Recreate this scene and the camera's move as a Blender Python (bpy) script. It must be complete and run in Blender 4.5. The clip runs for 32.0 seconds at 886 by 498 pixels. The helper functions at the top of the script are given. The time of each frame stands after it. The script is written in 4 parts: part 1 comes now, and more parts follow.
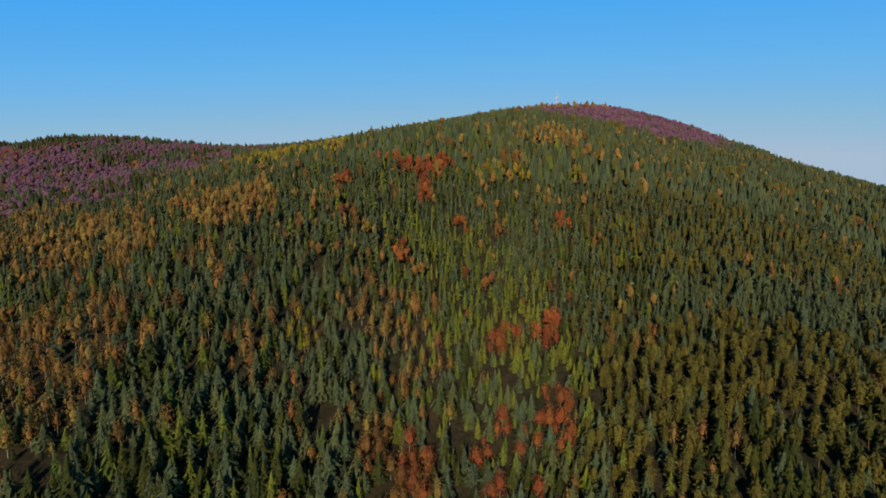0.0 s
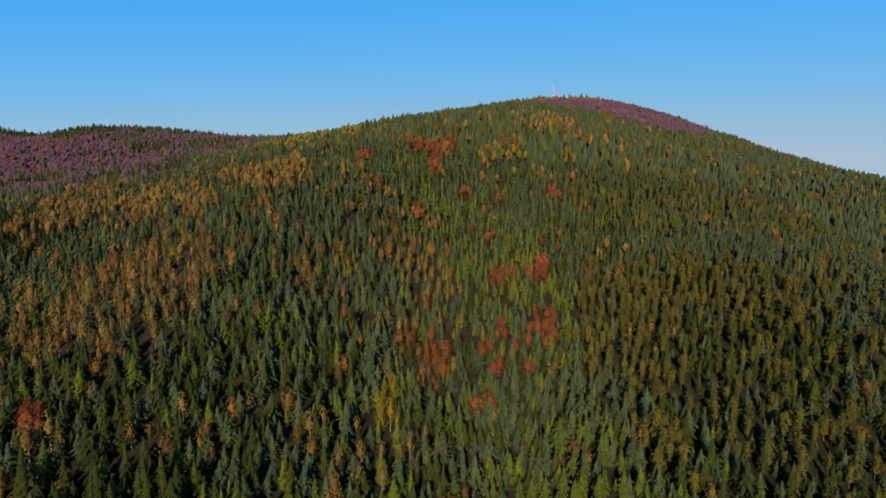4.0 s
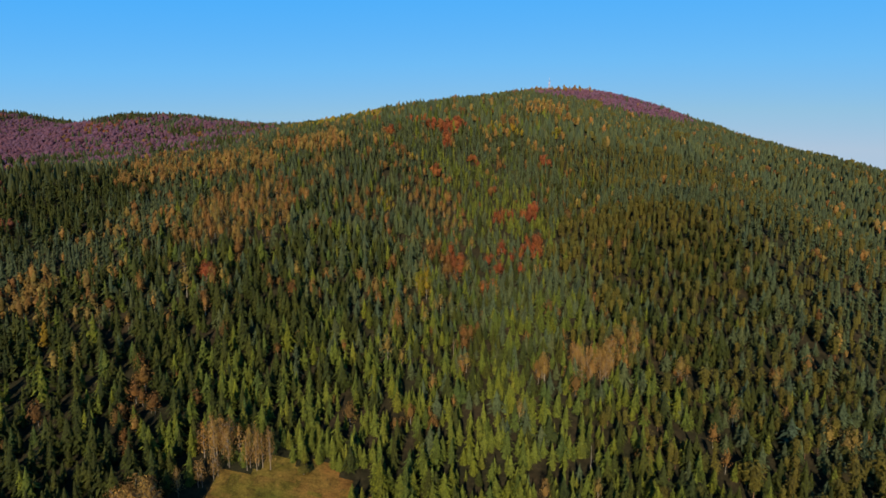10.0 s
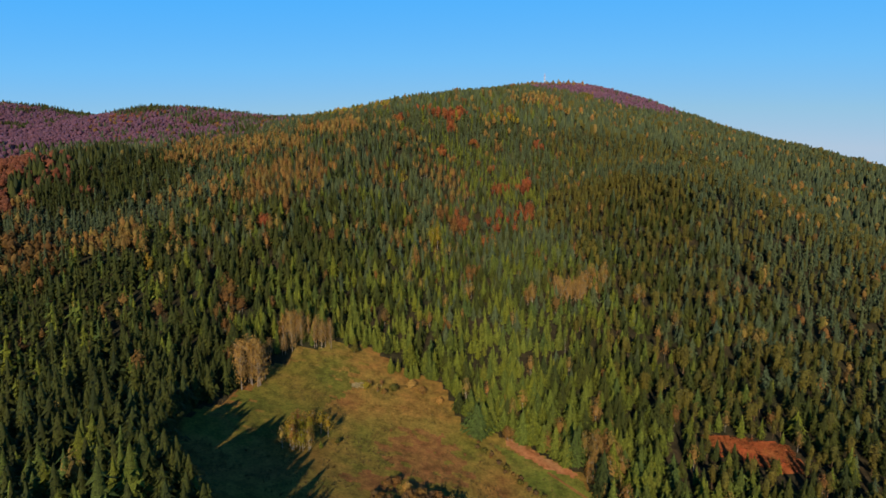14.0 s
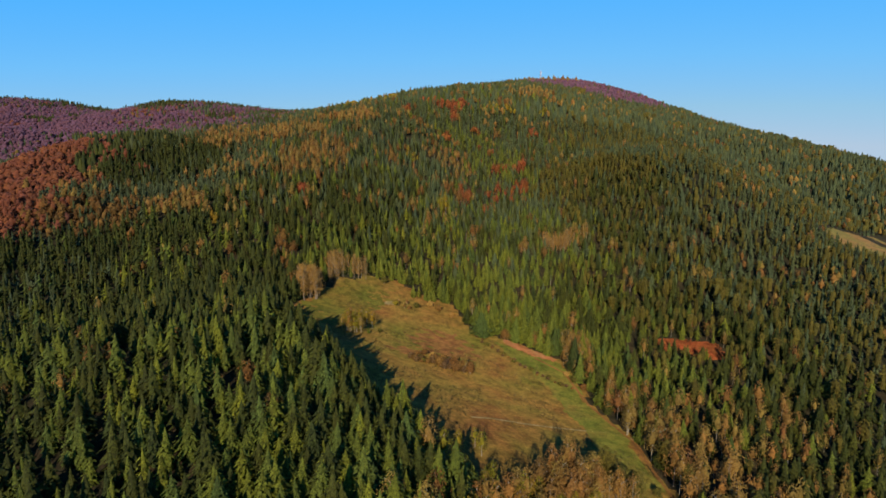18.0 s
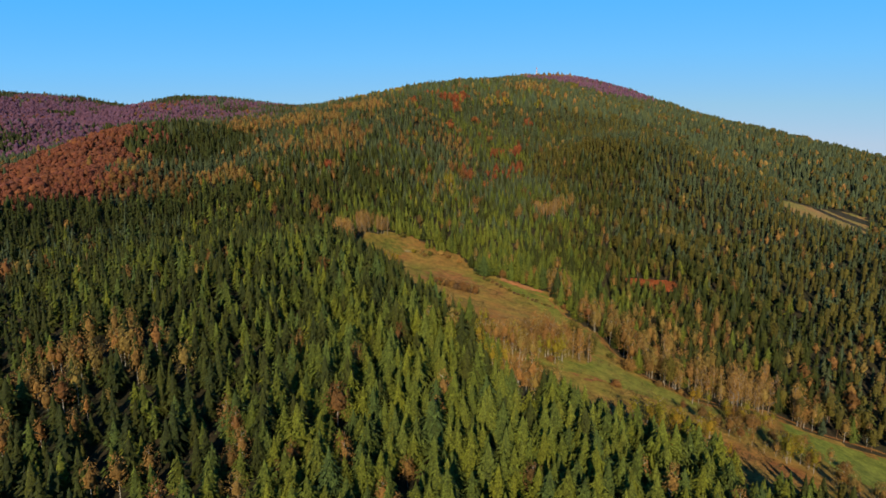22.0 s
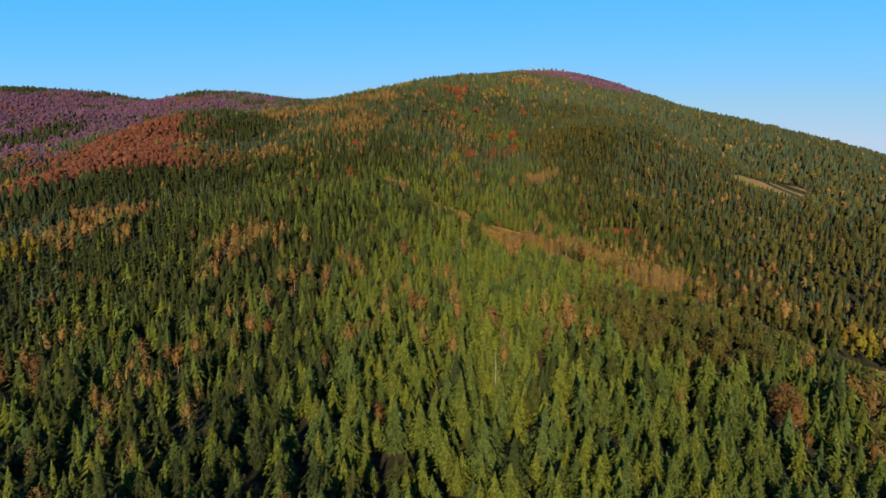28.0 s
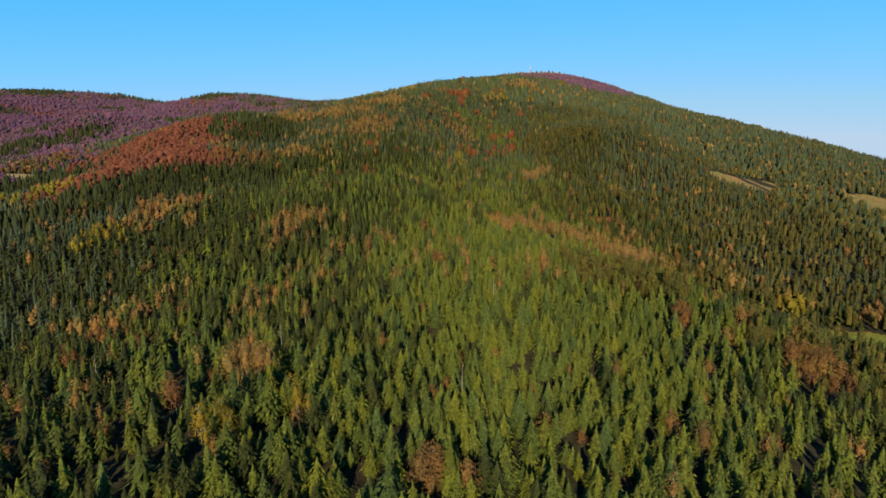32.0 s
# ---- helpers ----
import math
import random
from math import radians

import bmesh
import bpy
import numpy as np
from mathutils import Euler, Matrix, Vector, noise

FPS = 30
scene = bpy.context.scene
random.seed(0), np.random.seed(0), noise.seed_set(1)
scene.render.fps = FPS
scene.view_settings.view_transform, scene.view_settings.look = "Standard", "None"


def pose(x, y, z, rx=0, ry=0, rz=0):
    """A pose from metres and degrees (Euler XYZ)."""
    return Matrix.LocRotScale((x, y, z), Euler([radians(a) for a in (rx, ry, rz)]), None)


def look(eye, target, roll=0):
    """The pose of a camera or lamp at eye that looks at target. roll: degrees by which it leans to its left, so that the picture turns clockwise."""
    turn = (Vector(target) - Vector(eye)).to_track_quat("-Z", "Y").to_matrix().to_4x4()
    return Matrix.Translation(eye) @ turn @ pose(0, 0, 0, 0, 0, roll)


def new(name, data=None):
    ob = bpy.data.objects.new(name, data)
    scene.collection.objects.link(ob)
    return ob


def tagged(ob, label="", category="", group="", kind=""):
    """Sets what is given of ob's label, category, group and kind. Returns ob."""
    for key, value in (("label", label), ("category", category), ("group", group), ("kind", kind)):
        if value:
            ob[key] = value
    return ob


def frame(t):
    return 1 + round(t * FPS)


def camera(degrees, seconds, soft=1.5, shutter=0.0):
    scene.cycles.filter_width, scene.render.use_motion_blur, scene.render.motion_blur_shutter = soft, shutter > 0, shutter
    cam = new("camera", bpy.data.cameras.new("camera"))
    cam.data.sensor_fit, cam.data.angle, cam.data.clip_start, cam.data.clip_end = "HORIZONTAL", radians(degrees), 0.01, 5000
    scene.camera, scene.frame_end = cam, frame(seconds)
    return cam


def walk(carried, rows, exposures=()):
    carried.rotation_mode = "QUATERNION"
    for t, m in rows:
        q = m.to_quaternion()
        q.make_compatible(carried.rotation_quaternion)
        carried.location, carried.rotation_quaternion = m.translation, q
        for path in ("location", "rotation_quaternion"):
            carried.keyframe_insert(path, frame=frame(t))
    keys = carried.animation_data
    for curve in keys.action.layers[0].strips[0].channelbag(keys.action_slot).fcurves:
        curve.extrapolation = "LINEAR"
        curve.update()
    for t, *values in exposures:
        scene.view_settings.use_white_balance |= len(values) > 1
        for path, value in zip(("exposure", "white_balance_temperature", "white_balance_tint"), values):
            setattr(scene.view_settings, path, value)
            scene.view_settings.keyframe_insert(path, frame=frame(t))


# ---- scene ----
cam = camera(80.5, 32.0, soft=1.65)
METRES, EYE, TILT, LEAN, TURN = 900.0, 0.0, -7.5, 0.0, 0.0
ROWS = [
    (0.0, 0.0, 0.0, 0.0, 0.0, 0.0, -0.0),
    (0.5, -0.0015, -0.0138, -0.0056, -0.01, -0.06, -0.02),
    (1.0, -0.0031, -0.0278, -0.0116, -0.02, -0.06, -0.04),
    (1.5, -0.0046, -0.0419, -0.0173, -0.02, -0.1, -0.06),
    (2.0, -0.0059, -0.056, -0.0234, -0.0, -0.12, -0.04),
    (2.5, -0.0074, -0.07, -0.0294, -0.01, -0.13, -0.05),
    (3.0, -0.0092, -0.0833, -0.0351, -0.04, -0.19, -0.08),
    (3.5, -0.0107, -0.0979, -0.041, -0.03, -0.22, -0.06),
    (5.5, -0.0169, -0.1541, -0.0639, 0.02, -0.36, -0.09),
    (6.0, -0.0186, -0.1683, -0.0698, 0.01, -0.38, -0.12),
    (6.5, -0.0202, -0.1828, -0.0757, -0.01, -0.39, -0.14),
    (7.0, -0.022, -0.1974, -0.0813, -0.01, -0.45, -0.14),
    (7.5, -0.0235, -0.2121, -0.0871, -0.02, -0.5, -0.13),
    (8.0, -0.0247, -0.227, -0.0932, 0.02, -0.5, -0.17),
    (8.5, -0.0264, -0.2422, -0.0989, -0.01, -0.56, -0.19),
    (9.0, -0.0278, -0.2568, -0.105, 0.01, -0.56, -0.18),
    (9.5, -0.0299, -0.272, -0.1109, -0.03, -0.59, -0.2),
    (10.0, -0.0316, -0.2873, -0.1163, -0.01, -0.65, -0.2),
    (10.5, -0.0337, -0.3027, -0.1223, -0.02, -0.67, -0.22),
    (11.0, -0.0358, -0.3181, -0.1276, -0.04, -0.75, -0.24),
    (11.5, -0.037, -0.3334, -0.1337, -0.03, -0.76, -0.24),
    (12.0, -0.0382, -0.3485, -0.1395, -0.05, -0.81, -0.25),
    (12.5, -0.0394, -0.3631, -0.1454, -0.1, -0.85, -0.25),
    (13.0, -0.0411, -0.3777, -0.1516, -0.18, -0.85, -0.26),
    (13.5, -0.0425, -0.3919, -0.1567, -0.2, -0.93, -0.21),
    (14.0, -0.044, -0.4068, -0.1635, -0.22, -0.91, -0.23),
    (14.5, -0.0458, -0.4218, -0.1694, -0.28, -0.93, -0.21),
    (16.5, -0.0524, -0.4818, -0.1932, -0.33, -0.98, -0.15),
    (17.0, -0.054, -0.4961, -0.199, -0.36, -1.01, -0.15),
    (17.5, -0.0552, -0.5109, -0.2048, -0.35, -1.01, -0.13),
    (18.0, -0.0569, -0.5256, -0.2109, -0.35, -1.04, -0.1),
    (18.5, -0.0588, -0.5408, -0.2167, -0.39, -1.07, -0.12),
    (19.0, -0.0606, -0.5556, -0.2232, -0.43, -1.05, -0.09),
    (19.5, -0.062, -0.5704, -0.229, -0.42, -1.09, -0.08),
    (20.0, -0.0635, -0.5849, -0.2353, -0.43, -1.07, -0.06),
    (20.5, -0.0651, -0.5994, -0.2411, -0.45, -1.09, -0.02),
    (21.0, -0.067, -0.6138, -0.2469, -0.48, -1.1, 0.0),
    (21.5, -0.0682, -0.6283, -0.2529, -0.48, -1.1, 0.0),
    (22.0, -0.0702, -0.6424, -0.2585, -0.53, -1.14, 0.02),
    (22.5, -0.0716, -0.6563, -0.2645, -0.55, -1.12, 0.02),
    (23.0, -0.0727, -0.6703, -0.2701, -0.53, -1.14, 0.08),
    (23.5, -0.0739, -0.684, -0.2761, -0.53, -1.17, 0.08),
    (24.0, -0.0757, -0.6977, -0.2819, -0.55, -1.19, 0.08),
    (24.5, -0.0774, -0.7117, -0.2875, -0.53, -1.23, 0.09),
    (25.0, -0.0792, -0.7259, -0.2933, -0.56, -1.26, 0.11),
    (25.5, -0.0807, -0.7406, -0.299, -0.55, -1.3, 0.12),
    (26.0, -0.0825, -0.7554, -0.3048, -0.56, -1.36, 0.12),
    (26.5, -0.0841, -0.771, -0.3094, -0.58, -1.4, 0.14),
    (28.5, -0.0897, -0.8306, -0.3199, -0.65, -1.42, 0.17),
    (29.0, -0.0914, -0.8455, -0.3223, -0.66, -1.42, 0.19),
    (29.5, -0.0929, -0.8603, -0.3246, -0.66, -1.46, 0.2),
    (30.0, -0.0944, -0.875, -0.3269, -0.67, -1.48, 0.21),
    (30.5, -0.0957, -0.8896, -0.3293, -0.66, -1.49, 0.23),
    (31.0, -0.0972, -0.904, -0.3318, -0.65, -1.51, 0.25),
    (31.5, -0.0987, -0.9185, -0.3342, -0.64, -1.53, 0.27),
    (32.0, -0.0999, -0.9327, -0.3363, -0.62, -1.53, 0.29),
]
walk(cam, [(t, pose(0, 0, EYE, TILT, LEAN, TURN) @ pose(METRES * x, METRES * y, METRES * z, 90 + pitch, roll, yaw)) for t, x, y, z, yaw, pitch, roll in ROWS], exposures=[(0.0, -0.2), (8.0, -0.08), (16.0, 0.0), (24.0, 0.1), (32.0, 0.2)])

# ---- light ----
SUN_EL, SUN_AZ = 23.0, 188.0
world = bpy.data.worlds.new("sky")
scene.world = world
world.use_nodes = True
_wn = world.node_tree
_sky = _wn.nodes.new("ShaderNodeTexSky")
_sky.sky_type = "NISHITA"
_sky.sun_disc = False
_sky.sun_elevation, _sky.sun_rotation = radians(SUN_EL), radians(SUN_AZ)
_sky.altitude, _sky.air_density, _sky.dust_density, _sky.ozone_density = 2500, 1.0, 0.0, 4.0
_hsv = _wn.nodes.new("ShaderNodeHueSaturation")
_hsv.inputs["Saturation"].default_value = 1.08
_cool = _wn.nodes.new("ShaderNodeMix")
_cool.data_type, _cool.blend_type = "RGBA", "MULTIPLY"
_cool.inputs[0].default_value = 1.0
_cool.inputs[7].default_value = (0.78, 1.0, 1.06, 1)
_wn.links.new(_sky.outputs[0], _cool.inputs[6])
_wn.links.new(_cool.outputs[2], _hsv.inputs["Color"])
# clear autumn sky: deep blue above, paler and greyer where the haze lies
SKY = 0.134
_lum = _wn.nodes.new("ShaderNodeRGBToBW")
_wn.links.new(_hsv.outputs[0], _lum.inputs[0])
_dim = _wn.nodes.new("ShaderNodeMath")
_dim.operation = "MULTIPLY"
_dim.inputs[1].default_value = SKY
_wn.links.new(_lum.outputs[0], _dim.inputs[0])
_pale = _wn.nodes.new("ShaderNodeValToRGB")
for _p, _c in ((0.21, (0.045, 0.30, 0.74)), (0.28, (0.075, 0.44, 1.0)), (0.45, (0.165, 0.52, 0.95)), (0.68, (0.30, 0.56, 0.79))):
    _pale.color_ramp.elements.new(_p).color = (*_c, 1)
_pale.color_ramp.elements[0].position, _pale.color_ramp.elements[0].color = 0.10, (0.016, 0.10, 0.28, 1)
_pale.color_ramp.elements[5].color = (0.44, 0.58, 0.74, 1)
_wn.links.new(_dim.outputs[0], _pale.inputs[0])
_lift = _wn.nodes.new("ShaderNodeVectorMath")
_lift.operation = "SCALE"
_lift.inputs["Scale"].default_value = 1 / SKY
_wn.links.new(_pale.outputs[0], _lift.inputs[0])
_wn.links.new(_lift.outputs[0], _wn.nodes["Background"].inputs[0])
_wn.nodes["Background"].inputs[1].default_value = SKY
sun_data = bpy.data.lights.new("sun", "SUN")
sun_data.energy, sun_data.angle, sun_data.color = 5.5, radians(0.55), (1.0, 0.87, 0.64)
sun = new("sun", sun_data)
_az, _el = radians(SUN_AZ - 180), radians(SUN_EL)
sun.matrix_world = look((0, -300, 900), (math.sin(_az) * math.cos(_el), -300 + math.cos(_az) * math.cos(_el), 900 - math.sin(_el)))



# ---- materials ----
def shader(name, rough=0.9):
    m = bpy.data.materials.new(name)
    m.use_nodes = True
    t = m.node_tree
    b = t.nodes["Principled BSDF"]
    b.inputs["Roughness"].default_value = rough
    b.inputs["Specular IOR Level"].default_value = 0.15
    b.inputs["Diffuse Roughness"].default_value = 1.0
    return m, t, b


def noise_node(t, scale, detail=3.0, rough=0.55):
    n = t.nodes.new("ShaderNodeTexNoise")
    n.inputs["Scale"].default_value, n.inputs["Detail"].default_value, n.inputs["Roughness"].default_value = scale, detail, rough
    g = t.nodes.new("ShaderNodeNewGeometry")
    t.links.new(g.outputs["Position"], n.inputs["Vector"])
    return n.outputs["Fac"]


def ramp(t, fac, *stops):
    r = t.nodes.new("ShaderNodeValToRGB")
    e = r.color_ramp.elements
    while len(e) < len(stops):
        e.new(0.5)
    for k, (p, c) in enumerate(stops):
        e[k].position, e[k].color = p, (*c, 1)
    t.links.new(fac, r.inputs[0])
    return r.outputs[0]


def mix(t, fac, a, b, how="MIX"):
    n = t.nodes.new("ShaderNodeMix")
    n.data_type, n.blend_type = "RGBA", how
    for v, k in ((fac, 0), (a, 6), (b, 7)):
        if isinstance(v, (int, float)):
            n.inputs[k].default_value = v
        elif isinstance(v, tuple):
            n.inputs[k].default_value = (*v, 1)
        else:
            t.links.new(v, n.inputs[k])
    return n.outputs[2]


def foliage(name, *tints, grain=0.35, through_light=0.2, dark=0.55):
    """Leaves or needles: the tree's own tint along a ramp, with finer spread from spray to spray."""
    m, t, b = shader(name, 0.75)
    at = t.nodes.new("ShaderNodeAttribute")
    at.attribute_name = "tint"
    oi = t.nodes.new("ShaderNodeObjectInfo")
    ad = t.nodes.new("ShaderNodeMath")
    ad.operation = "ADD"
    t.links.new(at.outputs["Fac"], ad.inputs[0])
    ml = t.nodes.new("ShaderNodeMath")
    ml.operation = "MULTIPLY"
    ml.inputs[1].default_value = 0.999
    t.links.new(oi.outputs["Random"], ml.inputs[0])
    t.links.new(ml.outputs[0], ad.inputs[1])
    fr = t.nodes.new("ShaderNodeMath")
    fr.operation = "FRACT"
    t.links.new(ad.outputs[0], fr.inputs[0])
    col = ramp(t, fr.outputs[0], *[(k / (len(tints) - 1), c) for k, c in enumerate(tints)])
    g = t.nodes.new("ShaderNodeNewGeometry")
    isl = ramp(t, g.outputs["Random Per Island"], (0.0, (1 - grain,) * 3), (1.0, (1 + grain,) * 3))
    col = mix(t, 1.0, col, isl, "MULTIPLY")
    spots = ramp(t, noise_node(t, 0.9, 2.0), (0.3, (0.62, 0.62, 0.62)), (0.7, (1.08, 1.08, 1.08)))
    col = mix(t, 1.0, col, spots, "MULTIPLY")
    # fine dark mottle paints the shaded gaps between needle and leaf clumps
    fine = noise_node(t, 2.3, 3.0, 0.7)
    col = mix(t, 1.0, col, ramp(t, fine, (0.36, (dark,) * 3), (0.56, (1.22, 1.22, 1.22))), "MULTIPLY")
    bp = t.nodes.new("ShaderNodeBump")
    bp.inputs["Strength"].default_value, bp.inputs["Distance"].default_value = 0.6, 0.35
    t.links.new(fine, bp.inputs["Height"])
    t.links.new(bp.outputs[0], b.inputs["Normal"])
    t.links.new(col, b.inputs["Base Color"])
    tr = t.nodes.new("ShaderNodeBsdfTranslucent")
    t.links.new(col, tr.inputs["Color"])
    mx = t.nodes.new("ShaderNodeMixShader")
    mx.inputs[0].default_value = through_light
    t.links.new(b.outputs[0], mx.inputs[1])
    t.links.new(tr.outputs[0], mx.inputs[2])
    t.links.new(mx.outputs[0], t.nodes["Material Output"].inputs["Surface"])
    return m


def bark(name, a, b_, scale=2.5):
    m, t, b = shader(name, 0.9)
    t.links.new(ramp(t, noise_node(t, scale, 4.0), (0.35, a), (0.65, b_)), b.inputs["Base Color"])
    return m


def soil(name, wide, fine, *stops, bump=0.3):
    m, t, b = shader(name, 0.95)
    big = noise_node(t, wide, 4.0, 0.6)
    small = noise_node(t, fine, 5.0, 0.65)
    col = ramp(t, big, *stops)
    col = mix(t, 1.0, col, ramp(t, small, (0.3, (0.62, 0.62, 0.62)), (0.7, (1.38, 1.38, 1.38))), "MULTIPLY")
    mid = noise_node(t, 0.16, 4.0, 0.7)
    col = mix(t, 1.0, col, ramp(t, mid, (0.36, (0.58, 0.60, 0.55)), (0.62, (1.22, 1.18, 1.2))), "MULTIPLY")
    t.links.new(col, b.inputs["Base Color"])
    bp = t.nodes.new("ShaderNodeBump")
    bp.inputs["Strength"].default_value, bp.inputs["Distance"].default_value = bump, 0.4
    t.links.new(small, bp.inputs["Height"])
    t.links.new(bp.outputs[0], b.inputs["Normal"])
    return m


def plain(name, colour, rough=0.6, metal=0.0, scale=3.0):
    m, t, b = shader(name, rough)
    b.inputs["Metallic"].default_value = metal
    t.links.new(mix(t, 1.0, colour, ramp(t, noise_node(t, scale, 4.0), (0.3, (0.8,) * 3), (0.7, (1.12,) * 3)), "MULTIPLY"), b.inputs["Base Color"])
    return m


M_LEAF = {
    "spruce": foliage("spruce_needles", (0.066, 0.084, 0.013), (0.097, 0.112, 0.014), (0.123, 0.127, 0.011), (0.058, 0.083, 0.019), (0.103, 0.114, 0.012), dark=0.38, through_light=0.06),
    # deep green taken darker still, to hold crown shade in the colour
    "fir": foliage("shade_toned_fir_needles", (0.034, 0.041, 0.007), (0.042, 0.048, 0.008), (0.053, 0.055, 0.008), (0.032, 0.042, 0.010), dark=0.34, through_light=0.04),
    # blue, lifted tints: distance haze put into the needle colour
    "silverfir": foliage("haze_blue_needles", (0.058, 0.076, 0.035), (0.067, 0.083, 0.034), (0.081, 0.088, 0.030), (0.053, 0.074, 0.040), dark=0.36, through_light=0.05),
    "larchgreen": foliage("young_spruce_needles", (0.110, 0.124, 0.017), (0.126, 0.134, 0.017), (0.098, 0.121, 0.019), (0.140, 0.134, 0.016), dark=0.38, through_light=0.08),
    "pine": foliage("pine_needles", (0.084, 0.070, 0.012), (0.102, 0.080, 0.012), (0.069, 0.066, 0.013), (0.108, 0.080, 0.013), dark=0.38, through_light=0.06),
    "birch": foliage("birch_leaves", (0.290, 0.172, 0.045), (0.308, 0.146, 0.040), (0.240, 0.158, 0.045), (0.285, 0.192, 0.045), (0.252, 0.108, 0.036), through_light=0.32),
    "larch": foliage("yellow_leaves", (0.284, 0.201, 0.018), (0.202, 0.179, 0.018), (0.313, 0.186, 0.018), (0.224, 0.201, 0.022), through_light=0.32),
    "red": foliage("red_leaves", (0.285, 0.071, 0.025), (0.228, 0.062, 0.025), (0.308, 0.105, 0.026), (0.194, 0.062, 0.026), through_light=0.32),
    "rust": foliage("rust_leaves", (0.213, 0.098, 0.027), (0.164, 0.080, 0.025), (0.246, 0.132, 0.034), (0.147, 0.084, 0.027), through_light=0.32),
    "redbeech": foliage("red_beech_leaves", (0.240, 0.076, 0.038), (0.205, 0.066, 0.040), (0.265, 0.092, 0.036), (0.175, 0.066, 0.044), dark=0.8, through_light=0.32, grain=0.2),
    "beech": foliage("bare_beech_twigs", (0.142, 0.062, 0.094), (0.122, 0.060, 0.104), (0.156, 0.062, 0.082), (0.130, 0.068, 0.106), dark=0.8, through_light=0.1, grain=0.2),
    "bare": foliage("bare_twigs", (0.277, 0.154, 0.042), (0.345, 0.198, 0.050), (0.234, 0.130, 0.038), (0.362, 0.180, 0.038), through_light=0.1),
}
M_BARK = {
    "dark": bark("spruce_bark", (0.06, 0.045, 0.034), (0.12, 0.09, 0.065)),
    "pine": bark("pine_bark", (0.16, 0.085, 0.045), (0.24, 0.13, 0.07)),
    "pale": bark("pale_bark", (0.28, 0.23, 0.18), (0.17, 0.13, 0.10), 1.2),
    "white": bark("birch_bark", (0.38, 0.34, 0.28), (0.24, 0.20, 0.15), 1.2),
    "dead": bark("dead_wood", (0.30, 0.27, 0.22), (0.18, 0.15, 0.12), 1.2),
    "grey": bark("beech_bark", (0.20, 0.17, 0.14), (0.30, 0.26, 0.22)),
}
BARK_OF = {"spruce": "dark", "fir": "dark", "silverfir": "dark", "larchgreen": "dark", "pine": "pine", "birch": "white", "larch": "grey", "red": "grey", "rust": "grey", "redbeech": "grey", "beech": "grey", "bare": "pale"}
# dark litter, taken near black so the colour holds the shade between trees
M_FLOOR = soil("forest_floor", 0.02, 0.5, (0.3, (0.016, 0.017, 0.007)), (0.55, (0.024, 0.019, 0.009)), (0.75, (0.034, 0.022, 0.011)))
M_MEADOW = soil("autumn_grass", 0.022, 0.8, (0.34, (0.092, 0.080, 0.012)), (0.44, (0.128, 0.088, 0.017)), (0.58, (0.148, 0.080, 0.018)), (0.70, (0.120, 0.047, 0.014)))
M_GREEN = soil("green_grass", 0.03, 0.8, (0.3, (0.064, 0.084, 0.011)), (0.6, (0.090, 0.100, 0.015)))
M_STRIP = soil("olive_green_grass", 0.05, 0.9, (0.34, (0.078, 0.088, 0.012)), (0.55, (0.106, 0.096, 0.016)), (0.70, (0.120, 0.084, 0.017)))
M_TRACK = soil("gravel_track", 0.1, 1.5, (0.3, (0.205, 0.158, 0.078)), (0.7, (0.165, 0.125, 0.056)))
M_EARTH = soil("red_earth", 0.08, 1.2, (0.3, (0.262, 0.088, 0.032)), (0.7, (0.190, 0.105, 0.045)))
M_BARE = soil("red_brown_heath", 0.12, 1.2, (0.3, (0.118, 0.047, 0.016)), (0.7, (0.150, 0.078, 0.021)))
M_FERN = soil("red_bracken", 0.1, 1.0, (0.3, (0.250, 0.052, 0.016)), (0.7, (0.205, 0.072, 0.022)))
M_THICKET = foliage("thicket_twigs", (0.105, 0.060, 0.026), (0.085, 0.048, 0.024), (0.125, 0.068, 0.026), (0.092, 0.062, 0.024), through_light=0.1)
M_TUFT = foliage("dry_grass_blades", (0.123, 0.086, 0.030), (0.087, 0.078, 0.024), (0.145, 0.092, 0.038), (0.109, 0.056, 0.024))
M_PAINT_RED = plain("red_mast_paint", (0.55, 0.06, 0.05))
M_PAINT_WHITE = plain("white_mast_paint", (0.80, 0.80, 0.78))
M_STEEL = plain("galvanised_steel", (0.45, 0.46, 0.47), 0.45, 0.8)
M_CONCRETE = plain("concrete", (0.42, 0.41, 0.38), 0.9)

# ---- the lie of the land ----
FOLDS = []


def fold(x, y, radius, height):
    """A rounded rise (or hollow, where negative) of the ground."""
    FOLDS.append((x, y, radius, height))


fold(-2000, -1200, 560, 10)
fold(-2000, -560, 560, 45)
fold(-2000, 80, 560, -24)
fold(-2000, 720, 560, 230)
fold(-2000, 1360, 560, 136)
fold(-2000, 2000, 560, 352)
fold(-1400, -1200, 560, -39)
fold(-1400, -560, 560, 67)
fold(-1400, 80, 560, -90)
fold(-1400, 720, 560, 29)
fold(-1400, 1360, 560, -59)
fold(-800, -1200, 560, -75)
fold(-800, -560, 560, -14)
fold(-800, 80, 560, 12)
fold(-800, 720, 560, 91)
fold(-800, 1360, 560, 30)
fold(-800, 2000, 560, 267)
fold(-200, -1200, 560, 87)
fold(-200, 80, 560, 34)
fold(-200, 720, 560, 137)
fold(-200, 1360, 560, 27)
fold(-200, 2000, 560, 59)
fold(400, -1200, 560, -34)
fold(400, -560, 560, 16)
fold(400, 80, 560, -30)
fold(400, 720, 560, 37)
fold(400, 1360, 560, 132)
